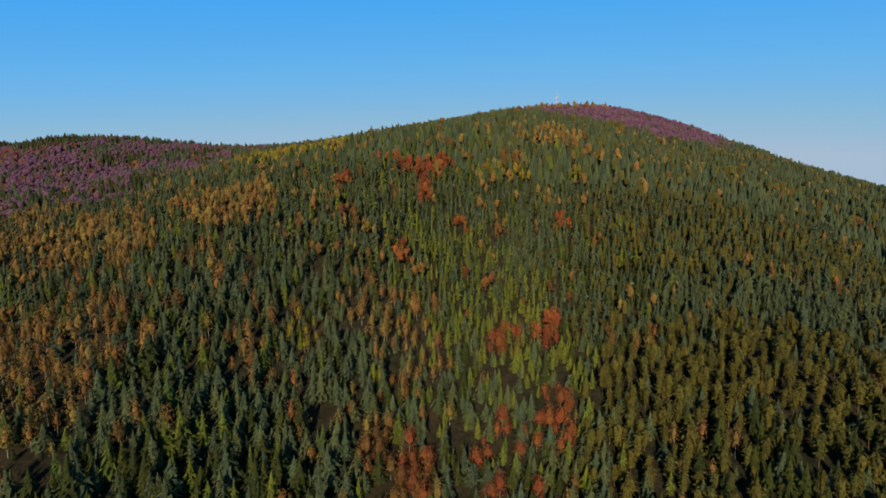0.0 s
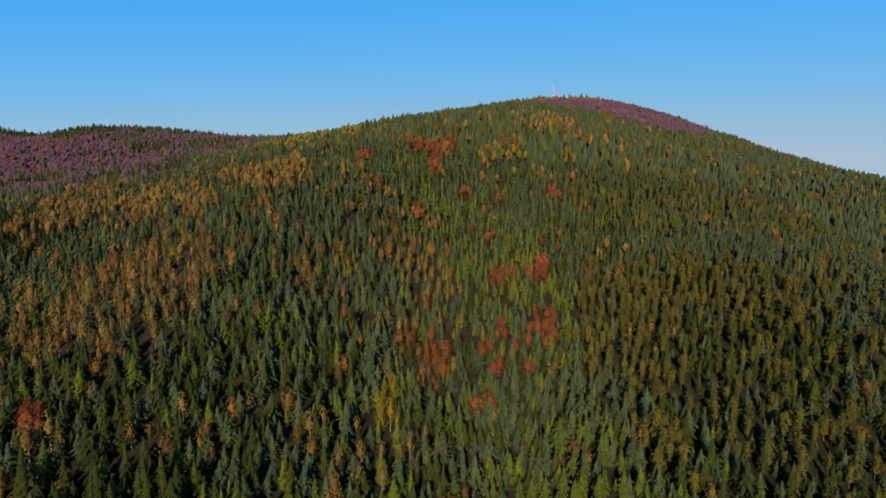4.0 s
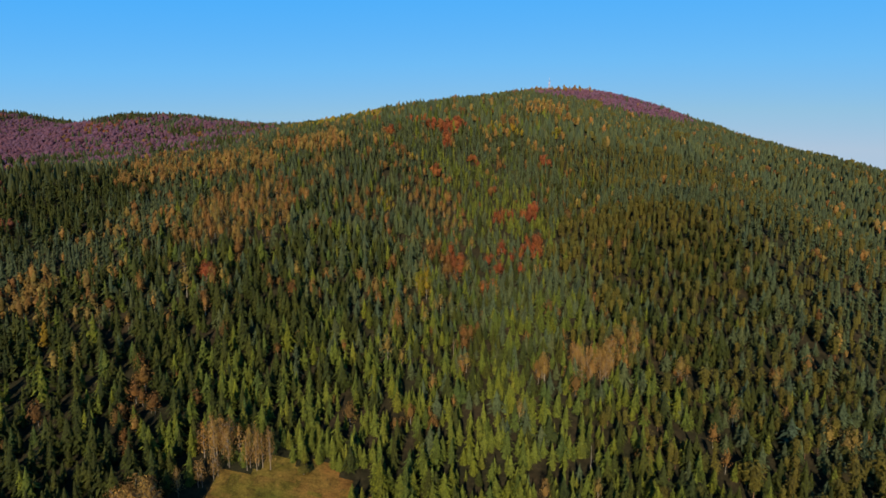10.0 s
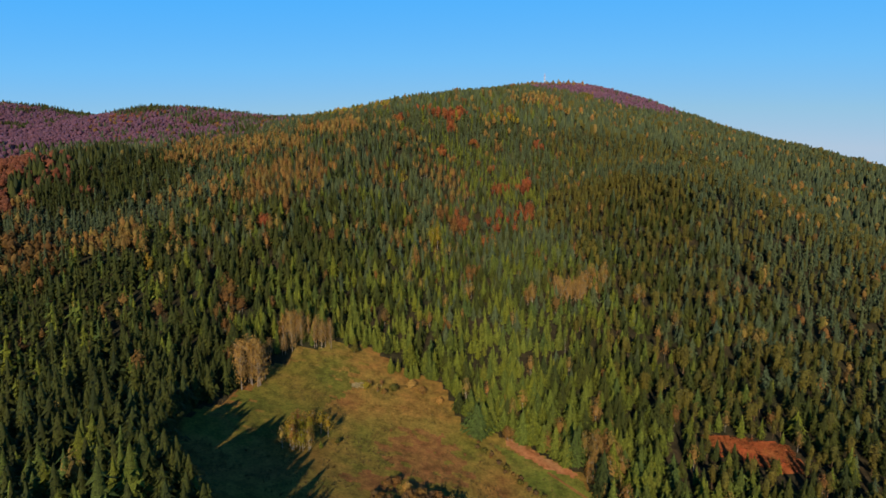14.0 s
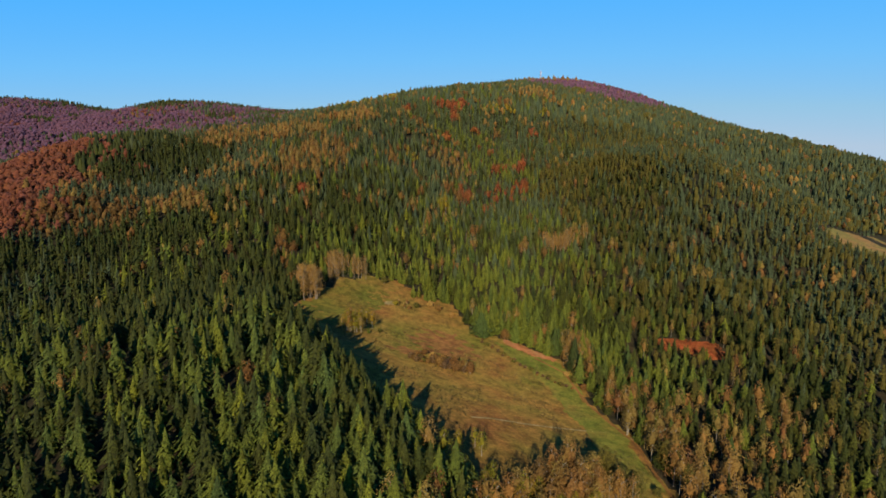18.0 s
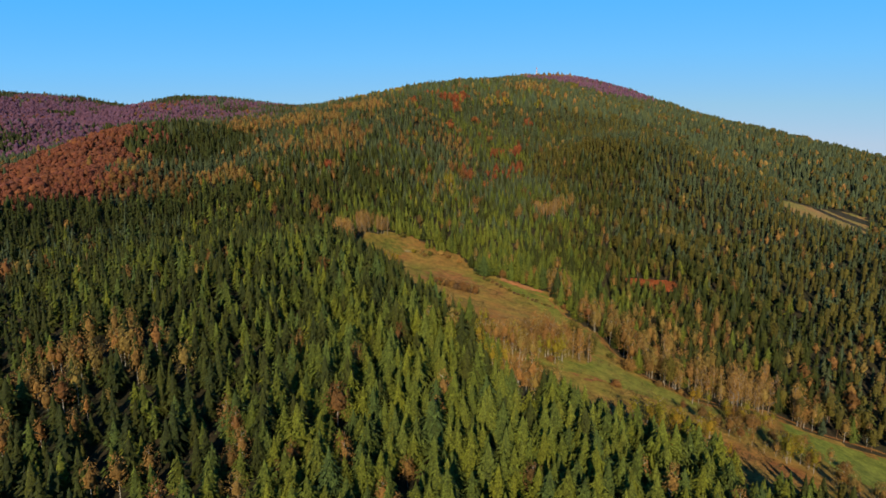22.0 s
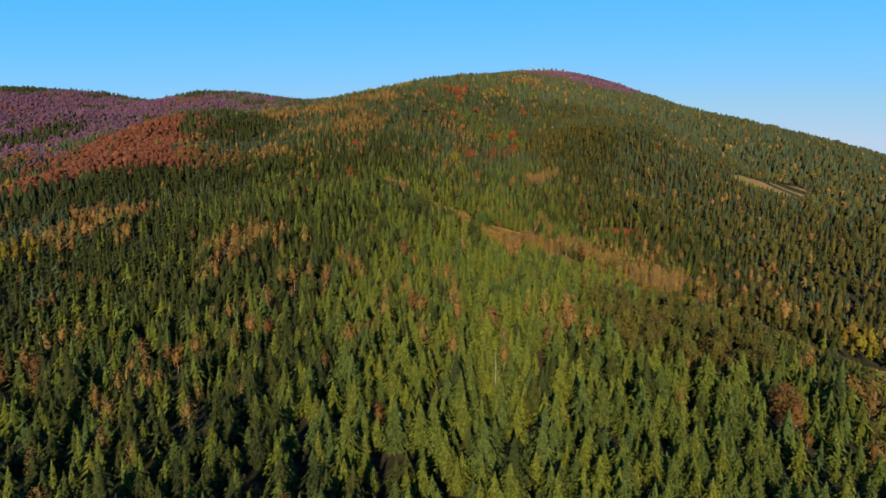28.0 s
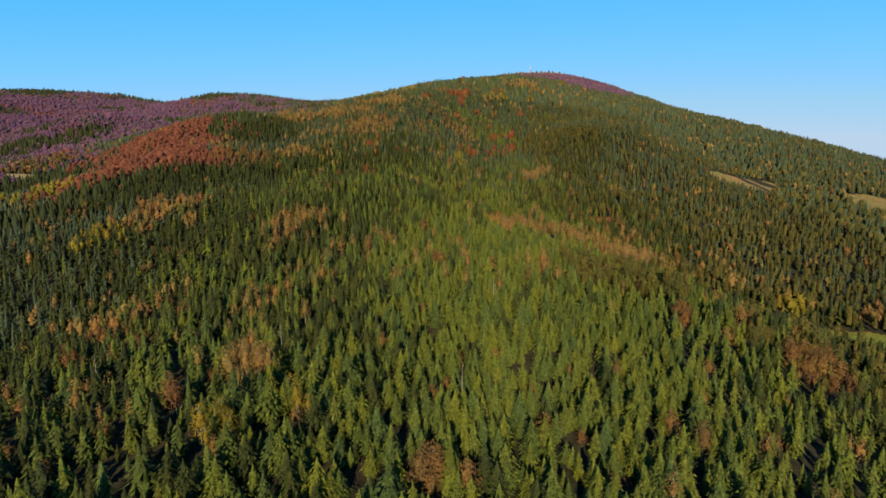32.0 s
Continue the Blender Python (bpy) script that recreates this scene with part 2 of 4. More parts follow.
fold(400, 2000, 560, 229)
fold(1000, -1200, 560, -89)
fold(1000, -560, 560, 30)
fold(1000, 80, 560, -49)
fold(1000, 720, 560, 148)
fold(1000, 1360, 560, 54)
fold(1000, 2000, 560, 104)
fold(1600, -560, 560, 9)
fold(1600, 80, 560, -81)
fold(1600, 720, 560, 19)
fold(1600, 1360, 560, -63)
fold(-1400, 1600, 260, 16)
fold(-700, 200, 260, 21)
fold(300, 1200, 260, 21)
fold(330, 1560, 260, 22)
fold(600, 900, 260, -27)
fold(-1000, 1420, 230, 101)
fold(-300, 800, 220, -12)
fold(0, 800, 220, 46)
fold(620, 1620, 220, 34)
fold(600, 1180, 200, -24)
fold(-360, -510, 185, -50)
fold(-360, -90, 185, 24)
fold(-360, 330, 185, -36)
fold(-230, -720, 185, 25)
fold(-230, -300, 185, 53)
fold(-230, 120, 185, 18)
fold(-150, -510, 185, -17)
fold(-150, -90, 185, -33)
fold(-150, 330, 185, 42)
fold(-20, -720, 185, 22)
fold(-20, -300, 185, 8)
fold(-20, 120, 185, -29)
fold(60, -510, 185, 41)
fold(60, -90, 185, -9)
fold(60, 330, 185, -63)
fold(190, -720, 185, -25)
fold(190, -300, 185, -36)
fold(190, 120, 185, 28)
fold(190, 540, 185, -49)
fold(270, -510, 185, -19)
fold(270, -90, 185, -14)
fold(270, 330, 185, 38)
fold(400, -720, 185, -19)
fold(480, -510, 185, 10)
fold(480, -90, 185, 23)
fold(480, 330, 185, 8)
fold(-142, -240, 42, 8)
fold(-1560, 1760, 170, 24)
fold(-1147, 722, 105, 14)
fold(-1095, 722, 105, 21)
fold(-1060, 740, 140, 35)
fold(-832, 145, 105, -19)
fold(-780, 92, 105, -21)
fold(-622, 407, 105, 18)
fold(-570, 40, 105, 13)
fold(-570, 355, 105, 24)
fold(-360, -117, 105, -31)
fold(-360, 92, 105, -15)
fold(-360, 302, 105, -4)
fold(-307, -642, 105, 13)
fold(-255, -380, 105, -7)
fold(-202, 197, 105, 23)
fold(-150, -222, 105, 8)
fold(-150, 460, 140, 29)
fold(-45, 250, 105, -12)
fold(7, -695, 105, -7)
fold(7, -65, 105, -9)
fold(7, 670, 105, -9)
fold(60, 92, 105, 8)
fold(217, -170, 105, 10)
fold(217, 355, 105, 23)
fold(270, 250, 105, 13)
fold(322, -380, 105, -27)
fold(322, 40, 105, -20)
fold(322, 460, 105, 20)
fold(427, -222, 105, -10)
fold(550, 110, 140, -20)
fold(585, 355, 105, -26)
fold(620, 530, 140, -9)
fold(637, 617, 105, -16)
fold(742, 92, 105, 13)
fold(-215, -218, 80, 9)
fold(-270, -95, 95, -8)
_F = np.array(FOLDS, float)


def land(x, y):
    """Height of the ground at arrays x, y."""
    x, y = np.asarray(x, float), np.asarray(y, float)
    z = np.full(x.shape, -330.0)
    for fx, fy, fr, fh in _F:
        z = z + fh * np.exp(-((x - fx) ** 2 + (y - fy) ** 2) / (2 * fr * fr))
    z = z + 1.3 * np.sin(x / 31 + 1.7 * np.sin(y / 57)) * np.cos(y / 37 + 0.6 * np.sin(x / 43))
    return z


def spot(x, y, up=0.0):
    return Vector((x, y, float(land(np.array([x]), np.array([y]))[0]) + up))


def mesh_from(name, verts, faces, material, tint=None):
    """A mesh from arrays; faces all have the same number of corners."""
    verts, faces = np.asarray(verts, np.float32), np.asarray(faces, np.int32)
    me = bpy.data.meshes.new(name)
    n, k = faces.shape
    me.vertices.add(len(verts))
    me.vertices.foreach_set("co", verts.ravel())
    me.loops.add(n * k)
    me.loops.foreach_set("vertex_index", faces.ravel())
    me.polygons.add(n)
    me.polygons.foreach_set("loop_start", np.arange(0, n * k, k, dtype=np.int32))
    if tint is not None:
        me.attributes.new("tint", "FLOAT", "POINT").data.foreach_set("value", np.asarray(tint, np.float32))
    me.update(calc_edges=True)
    me.materials.append(material)
    return me


def part(name, me, parent, label=""):
    ob = new(name, me)
    ob.parent = parent
    return tagged(ob, label)


# ground: one sheet, fine under the walk and coarse far off
def steps(near_a, near_b, d, end_a, end_b):
    s = list(np.arange(near_a, near_b + d, d))
    a = d
    while s[-1] < end_b:
        a *= 1.18
        s.append(s[-1] + a)
    a = d
    while s[0] > end_a:
        a *= 1.18
        s.insert(0, s[0] - a)
    return np.array(s)


def sheet(xs, ys, up=0.0):
    X, Y = np.meshgrid(xs, ys)
    V = np.stack([X.ravel(), Y.ravel(), land(X.ravel(), Y.ravel()) + up], 1)
    nx = len(xs)
    i, j = np.meshgrid(np.arange(nx - 1), np.arange(len(ys) - 1))
    a = (j * nx + i).ravel()
    return V, np.stack([a, a + 1, a + nx + 1, a + nx], 1)


_V, _Q = sheet(steps(-420, 420, 14, -4600, 4600), steps(-900, 500, 14, -4600, 4600))
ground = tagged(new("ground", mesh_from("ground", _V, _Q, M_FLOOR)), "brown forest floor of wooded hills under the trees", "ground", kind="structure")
for p_ in ground.data.polygons:
    p_.use_smooth = True


def inside(poly, x, y):
    """Which of the places x, y lie in the outline."""
    x, y = np.asarray(x, float), np.asarray(y, float)
    r = np.zeros(x.shape, bool)
    for (ax, ay), (bx, by) in zip(poly, poly[1:] + poly[:1]):
        c = (ay > y) != (by > y)
        if ay != by:
            r ^= c & (x < (bx - ax) * (y - ay) / (by - ay) + ax)
    return r


def lay(name, outline, material, label, category, cell=4.0, up=0.2, ragged=0.0):
    """A patch of open ground that follows the land, cut to an outline."""
    ax, ay = np.min(outline, 0) - cell
    bx, by = np.max(outline, 0) + cell
    V, Q = sheet(np.arange(ax, bx + cell, cell), np.arange(ay, by + cell, cell), up)
    mid = V[Q].mean(1)
    wob = 2.0 * np.sin(mid[:, 0] / 5.1 + mid[:, 1] / 7.7) + 1.5 * np.sin(mid[:, 1] / 4.3)
    Q = Q[inside(outline, mid[:, 0] + wob, mid[:, 1] - wob)]
    if ragged:
        mid = V[Q].mean(1)
        c = mid[:, :2].mean(0)
        q = np.hypot(*((mid[:, :2] - c) / np.ptp(mid[:, :2], axis=0) * 2).T)
        Q = Q[q + ragged * (np.sin(mid[:, 0] / 2.3 + 2 * np.sin(mid[:, 1] / 3.1)) + np.sin(mid[:, 1] / 1.7 + np.sin(mid[:, 0] / 4.1))) < 0.85]
    used = np.unique(Q)
    back = np.zeros(len(V), int)
    back[used] = np.arange(len(used))
    ob = tagged(new(name, mesh_from(name, V[used], back[Q], material)), label, category, kind="structure")
    for f in ob.data.polygons:
        f.use_smooth = True
    return ob


def strip(name, line, width, material, label, category, up=0.3):
    """A track along a line, with its middle a little sunk."""
    P = []
    for (ax, ay), (bx, by) in zip(line, line[1:]):
        n = max(2, int(math.hypot(bx - ax, by - ay) / 4))
        P += [(ax + (bx - ax) * k / n, ay + (by - ay) * k / n) for k in range(n)]
    P = np.array(P + [line[-1]], float)
    T = np.gradient(P, axis=0)
    N = np.stack([-T[:, 1], T[:, 0]], 1) / np.hypot(T[:, 0], T[:, 1])[:, None]
    w = width * (0.5 + 0.12 * np.sin(np.arange(len(P)) * 1.7))[:, None]
    rows = [P + N * w * k for k in (-1, -0.5, 0, 0.5, 1)]
    V = np.concatenate([np.column_stack([r, land(r[:, 0], r[:, 1]) + up + d]) for r, d in zip(rows, (0, -0.06, 0.02, -0.06, 0))])
    n = len(P)
    Q = [(r * n + k, r * n + k + 1, (r + 1) * n + k + 1, (r + 1) * n + k) for r in range(4) for k in range(n - 1)]
    return tagged(new(name, mesh_from(name, V, Q, material)), label, category, kind="structure")


MEADOW = [(-186, -150), (-174, -110), (-164, -70), (-156, -42), (-140, -12), (-121, 0), (-94, 6), (-64, -10), (-37, -18), (-24, -60), (6, -66),
          (28, -84), (50, -96), (52, -155), (66, -203), (66, -250), (68, -280), (86, -298), (110, -305), (146, -294), (172, -305), (210, -307), (236, -318), (258, -343),
          (300, -358), (347, -364), (376, -390), (364, -434), (312, -456), (255, -438), (215, -412), (178, -400), (150, -404), (116, -412), (72, -414), (35, -408), (0, -384),
          (-34, -342), (-42, -290), (-67, -264), (-92, -240), (-120, -215), (-150, -185)]
FIELD = [(148, -300), (172, -310), (210, -312), (234, -323), (256, -348), (300, -363), (345, -369), (372, -391), (360, -430), (310, -450), (255, -430), (215, -400), (178, -380), (149, -362), (139, -336)]
GLADE = [(455, 143), (462, 202), (496, 226), (560, 252), (600, 275), (630, 264), (630, 236), (606, 200), (540, 112), (496, 128)]
GLADE_FAR = [(690, 142), (780, 192), (842, 150), (745, 62), (682, 8), (662, 60)]
BRACKEN = [(130, -58), (150, -60), (165, -62), (184, -70), (182, -92), (166, -92), (152, -82), (136, -77)]
MOUND = [(2, -66), (14, -74), (26, -83), (44, -95), (43, -101), (22, -91), (2, -76)]
TERRACE = [(-1030, 272), (-932, 238), (-904, 230), (-900, 212), (-925, 204), (-1010, 226)]
lay("meadow", MEADOW, M_MEADOW, "sloping autumn meadow of tan and olive grass among the woods", "meadow")
M_OLIVE = soil("olive_grass", 0.03, 0.8, (0.36, (0.072, 0.070, 0.010)), (0.55, (0.106, 0.078, 0.013)), (0.70, (0.119, 0.066, 0.017)))
lay("upper_meadow", [(-172, -132), (-160, -68), (-152, -38), (-136, -14), (-118, 0), (-90, -10), (-84, -34), (-104, -52), (-112, -84), (-124, -110), (-140, -136)], M_OLIVE, "olive green grass on the meadow's upper corner", "meadow", up=0.32, cell=2.5, ragged=0.2)
lay("green_field", FIELD, M_GREEN, "smooth green pasture strip at the foot of the wood", "field", up=0.45)
M_PALE = soil("pale_grass", 0.03, 0.8, (0.38, (0.113, 0.101, 0.024)), (0.62, (0.169, 0.096, 0.033)))
lay("glade_1", GLADE, M_PALE, "small pale green clearing in the spruce wood", "clearing", up=0.3)
lay("glade_2", GLADE_FAR, M_PALE, "small pale clearing far along the slope", "clearing", up=0.3)
lay("bracken_patch", BRACKEN, M_FERN, "opening of rust-red bracken between dark spruces", "clearing", up=0.5, cell=3.0)
lay("earth_bank", MOUND, M_EARTH, "bare reddish earth bank at the meadow's upper edge", "bank", up=0.5, cell=2.5)
lay("terrace", TERRACE, M_TRACK, "pale open forest terrace on the far slope", "clearing", up=1.5, cell=6.0)
strip("meadow_track", [(-34, -226), (-22, -220), (2, -214), (32, -204), (52, -198), (66, -202)], 1.4, M_TRACK, "pale trodden track across the meadow", "track", 0.4)
strip("edge_track", [(24, -96), (44, -116), (49, -158), (63, -204), (64, -248), (67, -276), (86, -295), (112, -301), (146, -290), (172, -301), (210, -303), (236, -315), (256, -340)], 2.2, M_BARE, "reddish track along the foot of the wood", "track", 0.5)

# ---- tree shapes, all one unit high ----
RNG = np.random.default_rng(7)


def spire(f, wide, pine):
    """How far a conifer's crown reaches at a height of 0 to 1."""
    if pine:
        return wide * math.sqrt(max(0.0, 1 - ((f - 0.60) / 0.46) ** 2)) * (0.82 + 0.18 * math.sin(9 * f))
    return wide * (min(1.0, (1.01 - f) / 0.72)) ** 0.90 * (0.72 + 0.28 * min(1.0, f / 0.22))


def conifer(sprays, rings, sides, wide, size, pine=False, rng=RNG):
    """A dense spire: an inner mass of needles, clothed in pointed sprays that hang outward all round it."""
    V, F = [], []
    low, high = (0.30, 0.98) if pine else (0.02, 0.97)
    lobe = rng.uniform(0, 6.3)
    V.append((0, 0, 1.0 if not pine else 0.99))
    for i in range(rings):
        f = high - 0.07 - (high - 0.07 - low) * (i / max(1, rings - 1)) ** 0.9
        for k in range(sides):
            a = lobe + 6.2832 * (k + 0.5 * (i % 2)) / sides
            q = spire(f, wide, pine) * (0.58 if sprays else 0.98) * rng.uniform(0.75, 1.25)
            V.append((q * math.cos(a), q * math.sin(a), f + rng.uniform(-0.03, 0.03)))
    F += [(0, 1 + k, 1 + (k + 1) % sides) for k in range(sides)]
    for i in range(rings - 1):
        for k in range(sides):
            p, q = 1 + i * sides + k, 1 + i * sides + (k + 1) % sides
            F += [(p, p + sides, q), (q, p + sides, q + sides)]
    for k in range(sprays):
        u = (k + rng.uniform(0, 1)) / sprays
        f = low + (high - low) * (1 - math.sqrt(1 - 0.985 * u)) if not pine else low + 0.02 + (high - low) * u
        a = k * 2.39996 + rng.uniform(-0.35, 0.35)
        r = spire(f, wide, pine) * (1 + 0.14 * math.sin(2 * a + lobe) + 0.17 * math.sin(34 * f + lobe + a))
        s = size * rng.uniform(0.7, 1.3) * (1.0 - 0.45 * f)
        tip = r * rng.uniform(0.80, 1.28) + 0.006
        r0 = max(0.0, tip - s * rng.uniform(1.1, 1.7))
        rise = (tip - r0) * (rng.uniform(0.35, 1.0) if not pine else rng.uniform(-0.3, 1.1))
        n = len(V)
        ca, sa = math.cos(a), math.sin(a)
        w = 0.55 * s
        tw = rng.uniform(-0.25, 0.25) * s
        V += [(r0 * ca - w * sa, r0 * sa + w * ca, f + rise + tw), (r0 * ca + w * sa, r0 * sa - w * ca, f + rise - tw), (tip * ca, tip * sa, f)]
        F.append((n, n + 2, n + 1))
    return np.array(V), np.array(F)


def leafy(clumps, rings, sides, size, wide, low, high, rng=RNG, core=0.72, slim=0.75):
    """A broad crown: an uneven mass of inner foliage with many small sprays of leaves standing out round it."""
    V, F = [], []
    mid, half = (low + high) / 2, (high - low) / 2
    p1, p2, p3 = rng.uniform(0, 6.3, 3)

    def swell(a, f):
        """How far the crown reaches at a bearing and a height of -1 to 1: egg-shaped, with lobes."""
        egg = math.sqrt(max(0.0, 1 - f * f)) * (1 - 0.22 * f)
        return egg * (1 + 0.20 * math.sin(2 * a + 3 * f + p1) + 0.16 * math.sin(3 * a - 5 * f + p2) + 0.10 * math.sin(7 * f + p3))

    if core:
        V.append((0, 0, mid - half * core))
        for i in range(rings):
            f = -1 + 2 * (i + 1) / (rings + 1)
            for k in range(sides):
                a = 6.2832 * (k + 0.5 * (i % 2)) / sides
                q = wide * core * swell(a, f) * rng.uniform(0.78, 1.22)
                V.append((q * math.cos(a), q * math.sin(a), mid + half * core * f * rng.uniform(0.92, 1.08)))
        V.append((0, 0, mid + half * core * 1.05))
        for k in range(sides):
            F.append((0, 1 + (k + 1) % sides, 1 + k))
            top = 1 + (rings - 1) * sides
            F.append((len(V) - 1, top + k, top + (k + 1) % sides))
            for i in range(rings - 1):
                p, q = 1 + i * sides + k, 1 + i * sides + (k + 1) % sides
                F += [(p, q, q + sides), (p, q + sides, p + sides)]
    for k in range(clumps):
        a = k * 2.39996 + rng.uniform(-0.5, 0.5)
        f = rng.uniform(-0.92, 0.99)
        reach = rng.uniform(0.62 if core else 0.25, 1.08)
        q = wide * swell(a, f) * reach
        c = np.array((q * math.cos(a), q * math.sin(a), mid + half * f * (0.55 + 0.45 * reach)))
        d = np.array((math.cos(a), math.sin(a), 0.35 + 0.8 * f))
        nrm = d + rng.normal(size=3) * 0.5
        nrm /= np.linalg.norm(nrm)
        u = np.cross(nrm, np.cross(np.array((0, 0, 1.0)) + rng.normal(size=3) * 0.6, nrm))
        u /= np.linalg.norm(u)
        v = np.cross(nrm, u)
        s = size * rng.uniform(0.65, 1.4)
        n = len(V)
        V += [c - u * s, c + v * s * slim - nrm * s * 0.25, c + u * s * rng.uniform(0.9, 1.4) + nrm * s * 0.2, c - v * s * slim - nrm * s * 0.25]
        F += [(n, n + 1, n + 2), (n, n + 2, n + 3)]
    return np.array(V), np.array(F)


def stem(height, r0, sides=4, limbs=0, spread=0.1, base=0.0, rng=RNG):
    """A tapered trunk of rings, with thin limbs that grow out of short faces of its sides."""
    zs = [base - 0.03] + ([0.5 * height] if not limbs else [z for f in np.linspace(0.30, 0.90, limbs) for z in (f * height, f * height + 0.014)]) + [height]
    V, F = [], []
    for z in zs:
        f = max(0.0, z / height)
        for k in range(sides):
            t = 6.2832 * k / sides
            V.append((r0 * (1 - 0.8 * f) * math.cos(t) + 0.008 * f * f, r0 * (1 - 0.8 * f) * math.sin(t) + 0.006 * math.sin(3 * f), z))
    for i in range(len(zs) - 1):
        grow = (i // 2) % sides if limbs and i % 2 == 1 and i < 2 * limbs else -1
        for k in range(sides):
            p, q = i * sides + k, i * sides + (k + 1) % sides
            up, uq = p + sides, q + sides
            if k != grow:
                F += [(q, uq, up), (p, q, up)]
                continue
            a = 6.2832 * (k + 0.5) / sides + rng.uniform(-0.5, 0.5)
            f = zs[i] / height
            w = spread * rng.uniform(0.7, 1.1) * (1.2 - 0.5 * f)
            V.append((w * math.cos(a), w * math.sin(a), zs[i] + w * rng.uniform(0.9, 1.6)))
            n = len(V) - 1
            F += [(p, q, n), (q, uq, n), (uq, up, n), (up, p, n)]
    return np.array(V), np.array(F)


LEVELS = 4
SHAPE, STEM = {}, {}
for _s in M_LEAF:
    for _l in range(LEVELS):
        vs = []
        for _v in range((8, 6, 5, 5)[_l]):
            if _s in ("spruce", "fir", "silverfir", "larchgreen", "pine"):
                w_ = {"spruce": 0.242, "fir": 0.240, "silverfir": 0.248, "larchgreen": 0.205, "pine": 0.240}[_s] * RNG.uniform(0.86, 1.16)
                vs.append(conifer((280, 64, 16, 0)[_l], (5, 3, 2, 2)[_l], (6, 5, 4, 4)[_l], w_ * (1.0, 1.0, 1.03, 1.08)[_l], (0.070, 0.120, 0.19, 0)[_l], _s == "pine"))
            elif _s == "bare":
                vs.append(leafy((290, 100, 24, 9)[_l], 0, 0, (0.019, 0.032, 0.060, 0.11)[_l], 0.155, 0.12, 1.0, core=0, slim=0.42))
            elif _s in ("birch", "larch"):
                vs.append(leafy((330, 110, 22, 6)[_l], (5, 4, 3, 2)[_l], (6, 5, 4, 4)[_l], (0.019, 0.032, 0.060, 0.10)[_l], 0.185, 0.20, 1.0, core=(0.42, 0.50, 0.66, 0.9)[_l], slim=0.5))
            elif _s in ("redbeech", "beech") and _l == 3:
                vs.append(leafy(7, 2, 4, 0.13, 0.36, 0.02, 0.95, core=0.82, slim=0.6))
            else:
                vs.append(leafy((330, 96, 22, 6)[_l], (5, 4, 3, 2)[_l], (6, 5, 4, 4)[_l], (0.024, 0.042, 0.075, 0.12)[_l], 0.275, 0.13, 0.98, core=(0.52, 0.60, 0.72, 0.92)[_l], slim=0.6))
        SHAPE[_s, _l] = vs
    b_ = BARK_OF[_s]
    for _l in range(2):
        if b_ == "dark":
            STEM[_s, _l] = stem(0.9, 0.010, 4 - _l)
        elif _s == "pine":
            STEM[_s, _l] = stem(0.85, 0.012, 4 - _l, 3 if _l == 0 else 0)
        else:
            STEM[_s, _l] = stem(0.88, 0.0095 if b_ in ("white", "pale") else 0.011, 4 - _l, (9 if _s == "bare" else 5) if _l == 0 else (4 if _s == "bare" else 0), 0.16)

# ---- the stands of trees ----
STANDS = []


def stand(species, x, y, across, along, turn, share):
    """A patch of the wood where a share of the trees is of one kind; turn in degrees."""
    STANDS.append((species, x, y, across, along, radians(turn), share))


stand("beech", 471, 1482, 235, 265, 0, 0.95)
stand("beech", 600, 1640, 300, 170, 0, 0.97)
stand("birch", 325, 1476, 120, 60, 0, 0.3)
stand("pine", 334, 596, 150, 116, -29, 0.4)
stand("pine", 175, 297, 81, 85, -30, 0.65)
stand("pine", 294, -127, 41, 57, -38, 0.3)
stand("pine", 368, -210, 98, 208, -34, 0.35)
stand("larchgreen", 18, 475, 68, 96, -2, 0.45)
stand("larchgreen", 47, 366, 58, 71, -7, 0.5)
stand("larchgreen", -92, 23, 29, 29, 8, 0.6)
stand("larchgreen", 8, 50, 55, 45, -6, 0.3)
stand("larchgreen", -39, -536, 11, 17, -11, 0.5)
stand("beech", -1396, 1076, 258, 312, 33, 0.9)
stand("spruce", -1178, 585, 79, 142, 36, 0.5)
stand("rust", -204, 15, 10, 20, 24, 0.6)
stand("bare", -150, -29, 23, 16, 19, 0.7)
stand("larch", -228, -167, 8, 7, 30, 0.7)
stand("larch", -47, -268, 12, 16, 0, 0.8)
stand("birch", 79, -155, 24, 31, -20, 0.23)
stand("birch", 55, -99, 10, 28, -14, 0.8)
stand("birch", 126, -251, 62, 48, -33, 0.16)
stand("larch", -34, -339, 12, 27, -6, 0.5)
stand("birch", -8, -351, 19, 32, -13, 0.7)
stand("birch", 100, -280, 64, 70, -28, 0.25)
stand("bare", 106, -324, 30, 58, -33, 0.32)
stand("birch", -215, -379, 14, 20, 38, 0.5)
stand("birch", -221, -383, 27, 28, 23, 0.55)
stand("birch", 90, -276, 53, 67, -20, 0.27)
stand("bare", 114, -311, 55, 83, -25, 0.27)
stand("birch", 266, -261, 60, 62, -37, 0.2)
stand("birch", -215, -387, 34, 35, 14, 0.3)
stand("birch", 141, -219, 69, 61, -19, 0.16)
stand("fir", -1304, 700, 130, 60, -30, 0.6)
stand("fir", -1890, 1546, 110, 150, 30, 0.8)
stand("fir", -1680, 1760, 160, 45, -12, 0.8)
stand("fir", -1481, 1741, 120, 45, 0, 0.8)
stand("fir", -1210, 1421, 90, 34, 0, 0.7)
stand("fir", -1061, 1441, 100, 30, 10, 0.6)
stand("red", -26, 719, 35, 19, 2, .7)
stand("red", -47, 710, 16, 23, 3, .7)
stand("red", -23, 651, 7, 36, 2, .9)
stand("red", -81, 738, 16, 19, 6, .5)
stand("red", 4, 739, 12, 19, 0, .7)
